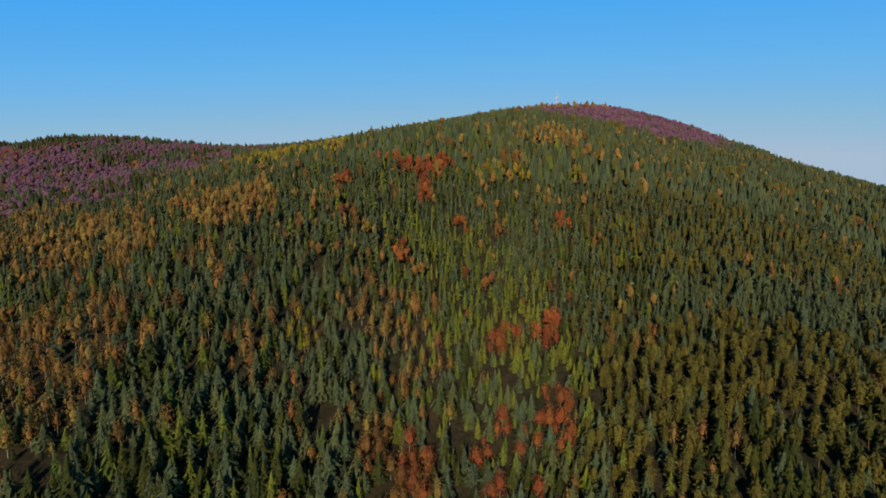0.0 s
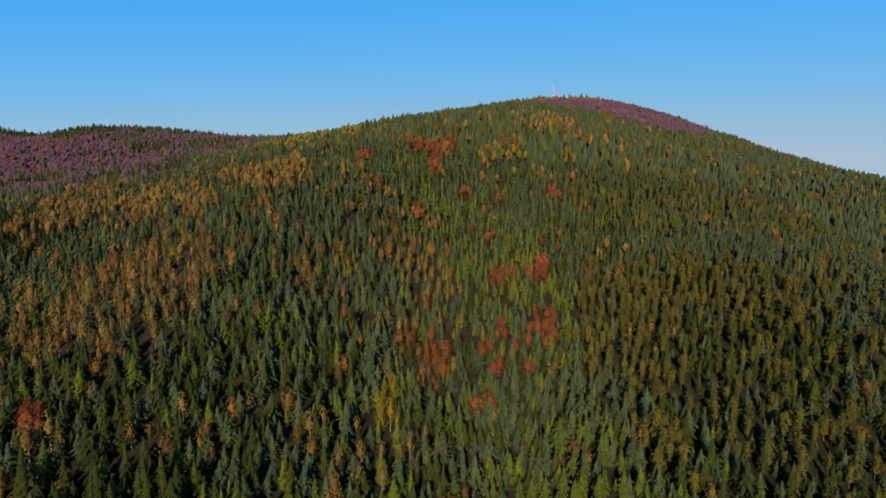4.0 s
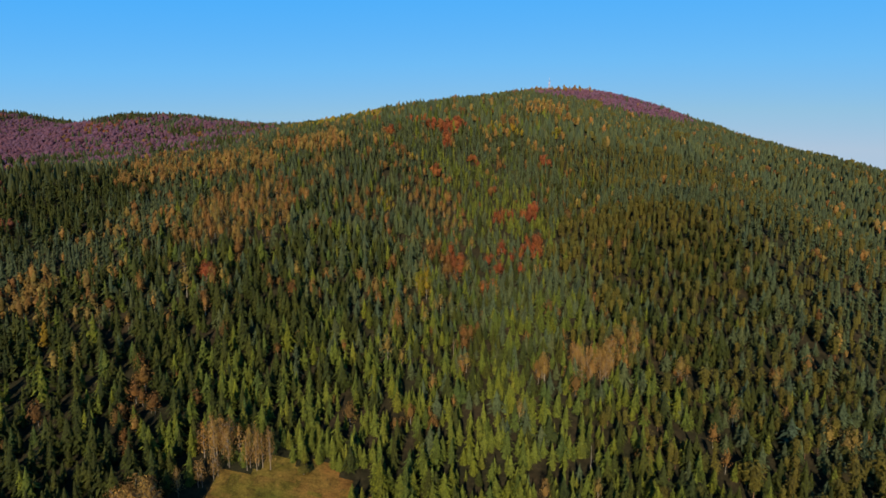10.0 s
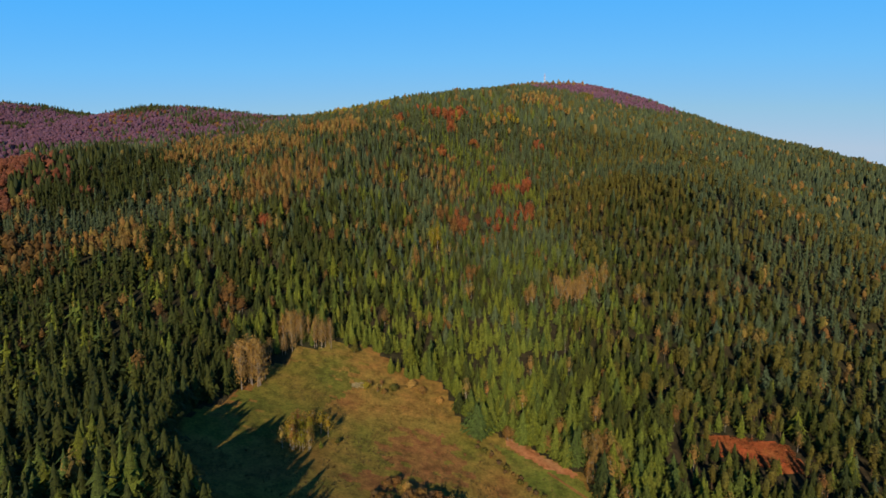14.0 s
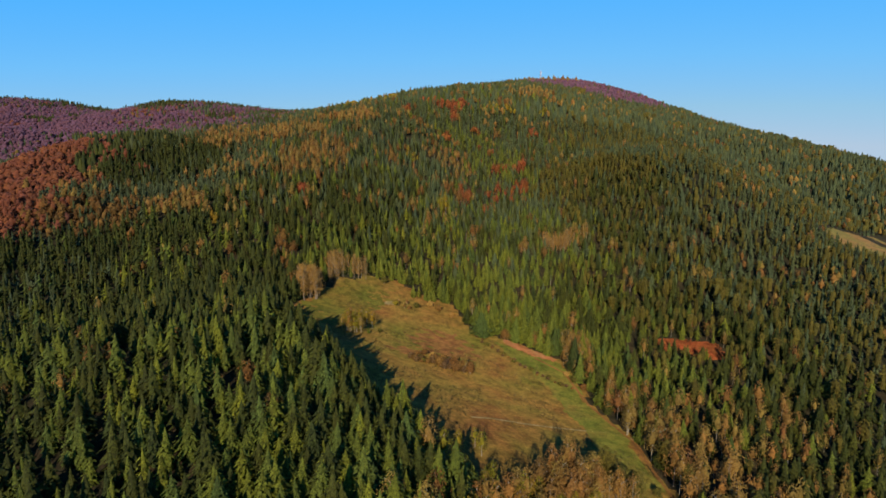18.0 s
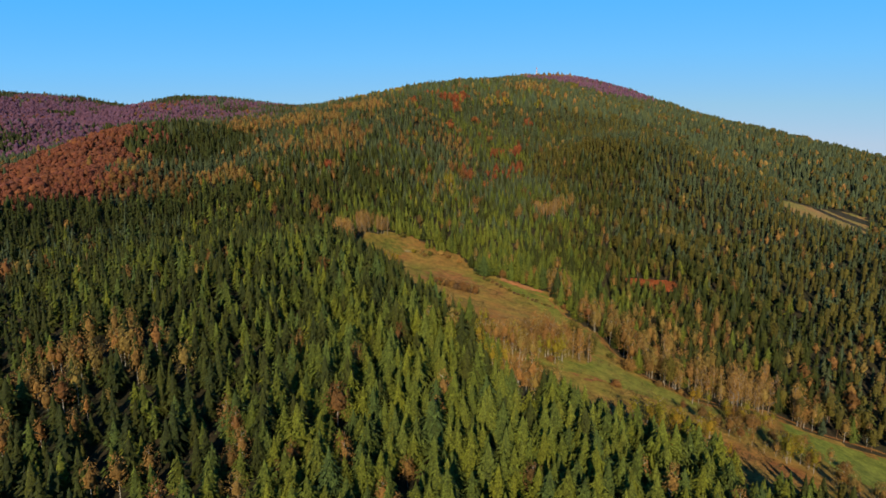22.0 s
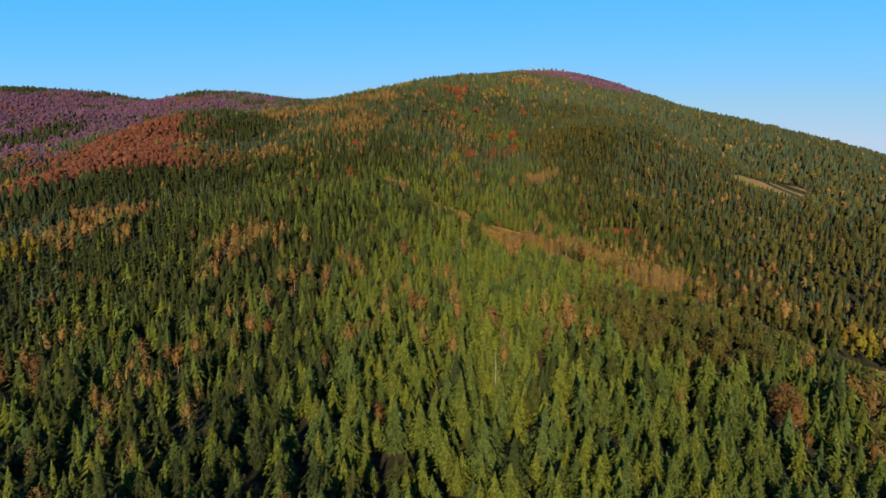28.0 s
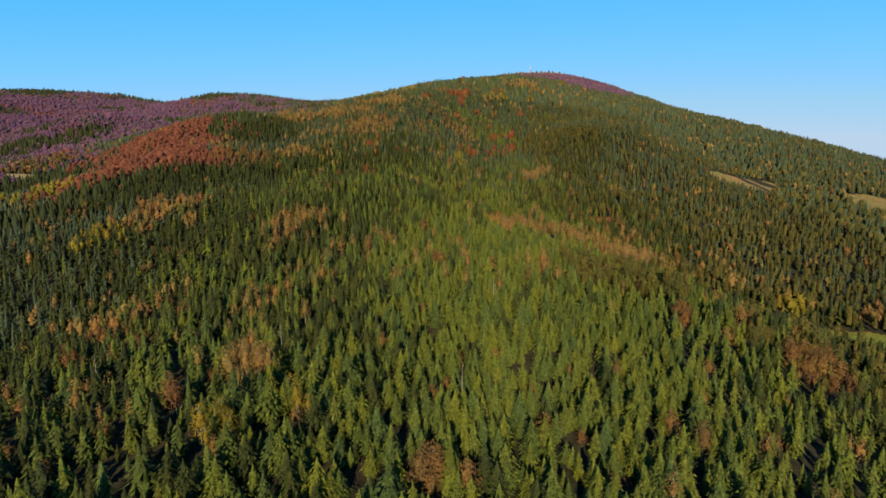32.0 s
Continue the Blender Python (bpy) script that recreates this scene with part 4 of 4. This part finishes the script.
for _k in KINDS:
    VV, FF, TT, n = [], [], [], 0
    SV, SF, sn = [], [], 0
    for _lv in range(LEVELS):
        i = np.nonzero((TREES[:, 3] == KINDS.index(_k)) & (TREES[:, 2] == _lv) & T_FREE)[0]
        if not len(i):
            continue
        big = 1.18 if _lv == 3 else 1.0
        a = (TREES[i, 0], TREES[i, 1], T_Z[i], T_H[i], T_TINT[i], T_TURN[i], T_GIRTH[i] * big, T_LEAN[i])
        V, F, T = joined(_k, _lv, *a, SHAPE[_k, _lv])
        VV.append(V), FF.append(F + n), TT.append(T)
        n += len(V)
        if _lv < 2 and (_lv == 0 or BARK_OF[_k] != "dark"):
            V, F, T = joined(_k, _lv, *a, [STEM[_k, _lv]])
            SV.append(V), SF.append(F + sn)
            sn += len(V)
    if not VV:
        continue
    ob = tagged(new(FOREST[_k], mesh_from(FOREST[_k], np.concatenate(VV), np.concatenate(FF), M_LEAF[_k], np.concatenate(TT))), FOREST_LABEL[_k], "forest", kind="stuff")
    if SV:
        tagged(part("trunks", mesh_from("trunks", np.concatenate(SV), np.concatenate(SF), M_BARK[BARK_OF[_k]]), ob), kind="stuff")


# ---- meadow: shrubs, lone trees, tufts ----
BUSH = {}


def bush_mesh(kind, v):
    if (kind, v) not in BUSH:
        r = np.random.default_rng(100 + v)
        V, F = leafy(230, 5, 7, 0.055, 0.46, 0.0, 0.95, r, core=0.7)
        V[:, 2] = np.maximum(V[:, 2], 0.0)
        sv, sf = stem(0.7, 0.03, 4, 5, 0.35, rng=r)
        BUSH[kind, v] = (mesh_from("foliage", V, F, M_THICKET if kind == "thicket" else M_LEAF[kind], np.zeros(len(V))), mesh_from("stems", sv, sf, M_BARK["grey"]))
    return BUSH[kind, v]


BUSH_WORDS = {"thicket": "dark brown leafless thicket shrub on the meadow", "rust": "rust-brown leafy shrub on the meadow", "bare": "tan half-bare shrub on the meadow", "pine": "olive green shrub on the meadow", "larch": "yellow autumn shrub on the meadow"}


def bush(kind, x, y, h, wide=1.0):
    a, b = bush_mesh(kind, int(abs(x * 7 + y * 3)) % 4)
    e = tagged(new("shrub"), BUSH_WORDS[kind], "shrub", "shrubs of the meadow")
    h = h * 1.45
    e.matrix_basis = Matrix.LocRotScale(spot(x, y, 0.1), Euler((0, 0, x * 1.7 + y)), (h * wide, h * wide, h))
    part("foliage", a, e)
    part("stems", b, e)


def clump(kind, x, y, rx, ry, n, low, high, label, seed, girth=1.0, group="trees on the meadow"):
    r = np.random.default_rng(seed)
    for k in range(n):
        a, q = r.uniform(0, 6.28), math.sqrt(r.uniform(0, 1))
        tree(kind, k + seed, x + rx * q * math.cos(a), y + ry * q * math.sin(a), r.uniform(low, high), r.uniform(0, 6.28), girth * r.uniform(0.85, 1.2), label, group)


clump("larch", -112, -112, 11, 18, 15, 10, 15, "slender yellow young birch in a meadow clump", 1, 1.1)
clump("birch", -115, -116, 10, 16, 11, 10, 15, "tan young birch in a meadow clump", 2, 1.1)
clump("spruce", -108, -120, 9, 12, 2, 3, 5, "small dark spruce in a meadow clump", 3, 1.2)
clump("bare", -160, -62, 9, 13, 24, 23, 29, "nearly bare tan birch at the meadow's upper edge", 4, 1.15)
clump("bare", -138, -4, 18, 7, 22, 19, 25, "nearly bare tan birch at the meadow's upper edge", 5, 1.0)
# edge trees mostly in shade; the dark fir tone paints it
for _i in range(7):
    clump("fir", -130 + 11 * _i, -212 - 15 * _i, 10, 10, 8, 23 - 0.5 * _i, 27 - 0.5 * _i, "tall fir at the meadow's edge, darkened by painted shade", 41 + _i, 0.9)
clump("fir", -168, -172, 10, 14, 10, 22, 27, "tall fir at the meadow's edge, darkened by painted shade", 91)
clump("fir", -148, -198, 12, 9, 10, 22, 27, "tall fir at the meadow's edge, darkened by painted shade", 92)
clump("fir", -186, -128, 8, 14, 8, 20, 25, "tall fir at the meadow's edge, darkened by painted shade", 93)
clump("rust", -176, -40, 8, 12, 4, 14, 17, "rust-brown beech beside bare birches", 6)
clump("spruce", -12, -66, 5, 8, 5, 19, 23, "full green spruce at the meadow's edge", 7, 1.15)
clump("rust", 6, -72, 6, 4, 4, 9, 13, "rust-brown beech on the earth bank", 8)
clump("bare", 50, -104, 7, 6, 7, 14, 17, "pale-trunked birch at the foot of the wood", 9)
clump("birch", 66, -180, 5, 8, 4, 11, 15, "tan birch with white trunk by the track", 10)
clump("birch", 8, -288, 20, 15, 24, 17.6, 25.7, "tan birch in a clump on the lower meadow", 11)
clump("birch", -20, -314, 18, 16, 16, 14.9, 21.6, "tan birch at the lower edge of the meadow", 71)
clump("larch", -4, -304, 20, 14, 9, 13.5, 18.9, "yellow birch in a clump on the lower meadow", 72)
clump("rust", 0, -292, 14, 10, 9, 14.9, 20.2, "rust-brown tree in a clump on the lower meadow", 12)
clump("pine", 26, -278, 13, 10, 8, 16.2, 21.6, "olive pine in a clump on the lower meadow", 13)
clump("bare", 22, -284, 12, 12, 8, 17.6, 23, "pale-trunked bare birch on the lower meadow", 14)
clump("birch", 84, -284, 14, 9, 12, 16.2, 23, "tan birch with white trunk along the wood's edge", 15)
clump("bare", 118, -294, 22, 7, 14, 17.6, 24.3, "bare grey birch along the wood's edge", 16)
clump("larch", 112, -318, 30, 16, 16, 6.8, 13.5, "yellow-green young birch on the lower meadow", 17, 1.3)
clump("birch", 118, -352, 30, 18, 16, 6.8, 12.2, "tan birch on the lower meadow", 18, 1.2)
clump("rust", 96, -342, 30, 16, 12, 6.8, 13.5, "rust-brown small tree on the lower meadow", 19)
clump("larch", 55, -376, 34, 16, 16, 10.8, 17.6, "yellow young birch on the lower meadow", 20, 1.2)
clump("spruce", 40, -392, 40, 14, 14, 8, 15, "young green spruce at the lower edge of the meadow", 21, 1.1)
clump("larchgreen", -98, 12, 22, 9, 24, 9, 14, "light yellow-green young spruce above the meadow", 61)
clump("larchgreen", -66, -14, 14, 7, 12, 8, 12, "light yellow-green young spruce above the meadow", 62)
clump("larchgreen", -38, -316, 12, 34, 26, 9, 14, "light yellow-green young spruce at the edge of the wood", 31)
clump("larch", -40, -290, 12, 34, 18, 9, 15, "bright yellow larch at the edge of the wood", 22)
clump("birch", 134, -392, 16, 10, 10, 10.8, 16.2, "tan birch by the green pasture", 23)
clump("birch", -33, -150, 1, 1, 1, 13, 13, "single white-trunked birch on the meadow", 24, 0.7)
clump("rust", 30, -76, 6, 4, 4, 12, 15, "rust-brown beech on the earth bank", 81)
clump("birch", 190, -300, 34, 5, 12, 15, 20, "tan birch with white trunk along the wood's edge", 82)
clump("larch", 118, -366, 12, 12, 8, 11, 16, "yellow birch with pale trunk beside the pasture", 83)
clump("birch", 124, -372, 12, 12, 7, 9, 14, "tan birch beside the pasture", 84)
clump("birch", 62, -196, 3, 4, 2, 18, 21, "tall orange birch with white trunk by the track", 85)
clump("rust", 108, -322, 7, 5, 3, 8, 10, "dark rust-brown tree on the lower meadow", 86)
clump("birch", -83, -40, 7, 4, 4, 4, 7, "low yellow-brown birch on the meadow", 25, 1.6)
for _k, _x, _y, _rx, _ry, _n, _lo, _hi, _words in (
        ("rust", -93, -748, 3, 3, 3, 13, 16, "rust-red beech among tall spruces"),
        ("rust", -82, -752, 3, 2, 2, 11, 13, "rust-red beech among tall spruces"),
        ("larch", -155, -728, 5, 4, 4, 11, 14, "golden yellow birch among spruces"),
        ("larch", -138, -708, 1, 1, 1, 12, 12, "golden yellow birch among spruces"),
        ("birch", -158, -692, 9, 7, 9, 14, 18, "orange birch with a white trunk among spruces"),
        ("rust", 98, -622, 14, 9, 12, 13, 17, "rust-brown beech at the foot of the knoll"),
        ("larch", 112, -606, 4, 3, 2, 12, 14, "yellow birch beside rust-brown beeches"),
        ("rust", 48, -592, 5, 5, 4, 14, 17, "rust-red beech among spruces"),
        ("birch", -53, -566, 2, 2, 2, 14, 16, "yellow-green birch among spruces"),
        ("larch", -48, 209, 3, 4, 4, 15, 18, "bright yellow birch on the slope"),
        ("red", -219, 145, 4, 4, 4, 14, 16, "bright red beech on the slope"),
        ("bare", 80, 100, 18, 13, 26, 17, 22, "pale-trunked leafless birch on the slope"),
        ("birch", 102, 112, 16, 10, 14, 16, 20, "tan birch with a white trunk on the slope"),
        ("birch", 122, 128, 4, 4, 4, 17, 20, "tan birch with a white trunk on the slope"),
        ("birch", 46, 101, 3, 4, 4, 17, 20, "tan birch with a white trunk on the slope"),
        ("birch", 145, 96, 3, 3, 3, 16, 18, "tan birch with a white trunk on the slope"),
        ("birch", 208, 86, 3, 3, 3, 16, 18, "tan birch with a white trunk on the slope"),
        ("birch", -339, 128, 10, 8, 9, 15, 18, "tan birch on the slope above the valley")):
    clump(_k, _x, _y, _rx, _ry, _n, _lo, _hi, _words, int(abs(_x)) + 200, 1.0, "trees of the wood")
for _x, _y, _h, _w, _k in ((-62, -134, 3.0, 1.5, "rust"), (-56, -138, 3.4, 1.4, "bare"), (-66, -138, 2.6, 1.5, "rust"), (-44, -148, 4.0, 1.2, "rust"), (-39, -150, 4.4, 1.1, "rust"),
                           (-48, -146, 3.6, 1.3, "rust"), (-36, -147, 3.6, 1.1, "bare"), (-90, -42, 3.5, 1.4, "larch"), (-78, -44, 3.0, 1.2, "rust"), (-72, -38, 4.0, 1.2, "pine"),
                           (-97, -108, 2.4, 1.0, "pine"), (62, -278, 6.5, 1.3, "rust"), (66, -270, 5.0, 1.2, "pine"), (56, -258, 3.2, 1.3, "pine"), (74, -296, 3.0, 1.4, "rust"),
                           (86, -300, 2.6, 1.2, "bare"), (38, -322, 3.4, 1.5, "rust"), (4, -306, 3.0, 1.5, "rust"), (-16, -318, 4.0, 1.3, "bare"), (-8, -330, 4.0, 1.3, "pine"),
                           (48, -128, 4.4, 1.1, "pine"), (52, -138, 3.6, 1.2, "rust"), (44, -120, 3.0, 1.2, "bare"), (60, -166, 4.6, 1.1, "larch"), (57, -158, 4.0, 1.2, "pine"),
                           (-104, -4, 5.0, 1.1, "pine"), (-60, -30, 4.5, 1.2, "bare"), (-52, -34, 4.0, 1.2, "rust"), (-40, -42, 3.6, 1.2, "bare"), (140, -330, 3.5, 1.3, "larch"), (150, -352, 4.0, 1.3, "rust")):
    bush(_k, _x, _y, _h, _w)
for _i in range(30):
    _a, _q = _i * 2.4, math.sqrt((_i + 0.5) / 30)
    bush(("thicket", "thicket", "rust")[_i % 3], -43 + 15 * _q * math.cos(_a), -147 + 7 * _q * math.sin(_a), 3.4 + 1.6 * (_i % 3) / 2, 1.0)
    if _i < 16:
        bush(("thicket", "rust", "pine")[_i % 3], -66 + 10 * _q * math.cos(_a), -152 + 5 * _q * math.sin(_a), 1.9 + 0.9 * (_i % 2), 1.2)
for _i in range(26):
    _f = _i / 25
    bush(("thicket", "rust", "thicket", "pine")[_i % 4], -20 + 62 * _f + 2.0 * math.sin(_i * 2.1), -74 - 66 * _f - 8 * math.sin(3.1 * _f) + 1.5 * math.cos(_i * 1.3), 1.3 + 0.9 * (0.5 + 0.5 * math.sin(_i * 4.7)), 1.4)

lay("grass_strip", [(-4, -78), (14, -84), (32, -94), (47, -104), (48, -154), (60, -200), (62, -246), (48, -262), (30, -246), (36, -206), (28, -160), (18, -124), (4, -100)], M_STRIP, "olive green grass strip below the earth bank", "grass", up=0.4, cell=2.0)
lay("lower_grass", [(40, -262), (64, -286), (88, -306), (130, -312), (134, -350), (104, -346), (70, -330), (30, -316), (-10, -318), (-20, -300), (14, -300), (36, -288)], M_STRIP, "olive green grass on the lower meadow", "grass", up=0.38, cell=2.0)
lay("heath_patch_1", [(-72, -92), (-58, -80), (-40, -84), (-30, -98), (-36, -112), (-54, -116), (-70, -108)], M_BARE, "red-brown heath patch in the meadow", "heath", up=0.35, cell=1.5, ragged=0.35)
lay("heath_patch_2", [(-92, -140), (-78, -128), (-62, -132), (-60, -142), (-76, -150)], M_BARE, "red-brown heath patch in the meadow", "heath", up=0.35, cell=1.5, ragged=0.35)
lay("heath_patch_3", [(4, -312), (30, -300), (60, -302), (90, -310), (84, -322), (50, -318), (20, -326)], M_BARE, "red-brown heath patch in the lower meadow", "heath", up=0.35, cell=1.5, ragged=0.35)
lay("heath_patch_4", [(-78, -97), (-63, -74), (-39, -72), (-22, -94), (-17, -122), (-42, -135), (-65, -129)], M_BARE, "wide red-brown heath patch in the upper meadow", "heath", up=0.3, cell=1.5, ragged=0.3)
lay("stone_patch", [(-100, -42), (-92, -38), (-86, -42), (-90, -46), (-98, -46)], M_TRACK, "pale stony spot in the meadow", "stones", up=0.45, cell=1.5)

r_ = np.random.default_rng(5)
gx, gy = r_.uniform(-190, 320, 60000), r_.uniform(-560, 5, 60000)
_k = inside(MEADOW, gx, gy) & ~inside(FIELD, gx, gy) & (wave(gx, gy, 15, 0.3) + 0.6 * wave(gx, gy, 6, 1.0) > 0.15)
gx, gy = gx[_k][:7000], gy[_k][:7000]
_tv, _tf = [], []
for k in range(5):
    a = k * 1.2566
    _tv += [(0.18 * math.cos(a - 0.7), 0.18 * math.sin(a - 0.7), 0), (0.18 * math.cos(a + 0.7), 0.18 * math.sin(a + 0.7), 0), (0.75 * math.cos(a), 0.75 * math.sin(a), 0.62 + 0.2 * (k % 2))]
    _tf.append((3 * k, 3 * k + 1, 3 * k + 2))
_n = len(gx)
V, F, T = joined("tuft", 0, gx, gy, land(gx, gy) + 0.15, r_.uniform(0.6, 1.5, _n), r_.random(_n), r_.uniform(0, 6.28, _n), np.ones(_n), np.zeros(_n), [(np.array(_tv), np.array(_tf))])
tagged(new("grass_tufts", mesh_from("grass_tufts", V, F, M_TUFT, T)), "dry tan grass tufts over the meadow", "grass", kind="stuff")
r_ = np.random.default_rng(6)
gx, gy = r_.uniform(126, 186, 1500), r_.uniform(-96, -56, 1500)
_k = inside(BRACKEN, gx, gy)
gx, gy = gx[_k], gy[_k]
_n = len(gx)
V, F, T = joined("fern", 0, gx, gy, land(gx, gy) + 0.3, r_.uniform(1.0, 1.8, _n), r_.random(_n), r_.uniform(0, 6.28, _n), np.ones(_n) * 1.3, np.zeros(_n), [(np.array(_tv), np.array(_tf))])
tagged(new("bracken", mesh_from("bracken", V, F, M_LEAF["red"], T)), "rust-red bracken in a forest opening", "fern", kind="stuff")


# ---- the mast on the summit ----
def bar(a, b, r, m=4):
    V, F = [], []
    a, b = Vector(a), Vector(b)
    q = (b - a).to_track_quat("Z", "Y").to_matrix()
    for c in (a, b):
        for k in range(m):
            V.append(c + q @ Vector((r * math.cos(6.2832 * (k + 0.5) / m), r * math.sin(6.2832 * (k + 0.5) / m), 0)))
    F = [(k, (k + 1) % m, m + (k + 1) % m, m + k) for k in range(m)]
    return [tuple(v) for v in V], F


def bars(name, list_, r, material, parent, label="", m=4):
    VV, FF = [], []
    for a, b in list_:
        V, F = bar(a, b, r, m)
        FF += [tuple(i + len(VV) for i in f) for f in F]
        VV += V
    return part(name, mesh_from(name, VV, FF, material), parent, label)


mast = tagged(new("radio_mast"), "tall red and white lattice radio mast on the wooded summit", "mast")
mast.location = spot(329, 1558, 0)
MAST_TOP, BASE_W, TOP_W = 46.0, 3.2, 0.9
for _i, (sx, sy) in enumerate(((-1, -1), (1, -1), (1, 1), (-1, 1))):
    bars("footing", [((sx * BASE_W, sy * BASE_W, -1.0), (sx * BASE_W, sy * BASE_W, 0.6))], 0.7, M_CONCRETE, mast, "concrete footing", 8)
for _b in range(8):
    z0, z1 = MAST_TOP * _b / 8, MAST_TOP * (_b + 1) / 8
    w0, w1 = BASE_W + (TOP_W - BASE_W) * _b / 8, BASE_W + (TOP_W - BASE_W) * (_b + 1) / 8
    c0 = [(-w0, -w0, z0), (w0, -w0, z0), (w0, w0, z0), (-w0, w0, z0)]
    c1 = [(-w1, -w1, z1), (w1, -w1, z1), (w1, w1, z1), (-w1, w1, z1)]
    paint, word = ((M_PAINT_RED, "red painted lattice section") if _b % 2 else (M_PAINT_WHITE, "white painted lattice section"))
    sec = bars("lattice_section", [(c0[k], c1[k]) for k in range(4)], 0.28, paint, mast, word, 6)
    bars("brace", [(c0[k], c1[(k + 1) % 4]) for k in range(4)] + [(c0[(k + 1) % 4], c1[k]) for k in range(4)] + [(c1[k], c1[(k + 1) % 4]) for k in range(4)], 0.13, paint, sec)
for _z, _w in ((24, 3.4), (34, 2.8), (42, 2.2)):
    bars("platform", [((0, 0, _z), (0, 0, _z + 0.35))], _w, M_STEEL, mast, "steel grating platform", 8)
    rail = [(_w * math.cos(6.2832 * k / 8), _w * math.sin(6.2832 * k / 8), _z + 1.2) for k in range(8)]
    bars("handrail", [(rail[k], rail[(k + 1) % 8]) for k in range(8)] + [(p, (p[0], p[1], _z + 0.3)) for p in rail], 0.08, M_STEEL, mast)
for _z, _a in ((26, -1.2), (30, -2.0), (36, -1.5), (38, 0.4), (43, -1.0)):
    c = (2.6 * math.cos(_a), 2.6 * math.sin(_a), _z)
    d = (3.4 * math.cos(_a), 3.4 * math.sin(_a), _z)
    bars("dish", [(c, d)], 1.5, M_PAINT_WHITE, mast, "white drum antenna", 12)
bars("aerial", [((0, 0, MAST_TOP), (0, 0, MAST_TOP + 7))], 0.35, M_PAINT_WHITE, mast, "white aerial pole", 8)
bars("aerial_tip", [((0, 0, MAST_TOP + 7), (0, 0, MAST_TOP + 9))], 0.22, M_PAINT_RED, mast, "red aerial tip", 8)


# ---- dead trunks standing in the wood ----
def dead_trunk(x, y, h):
    V, F = stem(1.0, 0.0095, 6, 6, 0.07, rng=np.random.default_rng(int(abs(x))))
    e = tagged(new("dead_tree"), "bare pale grey dead trunk standing among spruces", "tree", "dead trunks")
    e.matrix_basis = Matrix.LocRotScale(spot(x, y, -0.2), Euler((0, 0, x)), (h, h, h))
    part("trunk", mesh_from("trunk", V, F, M_BARK["dead"]), e)


for _x, _y, _h in ((-82, -707, 18), (-152, -672, 18), (-214, -690, 17), (-60, -600, 20), (-176, -520, 17), (60, 20, 19), (-20, 120, 20), (-232, -300, 17)):
    dead_trunk(_x, _y, _h)
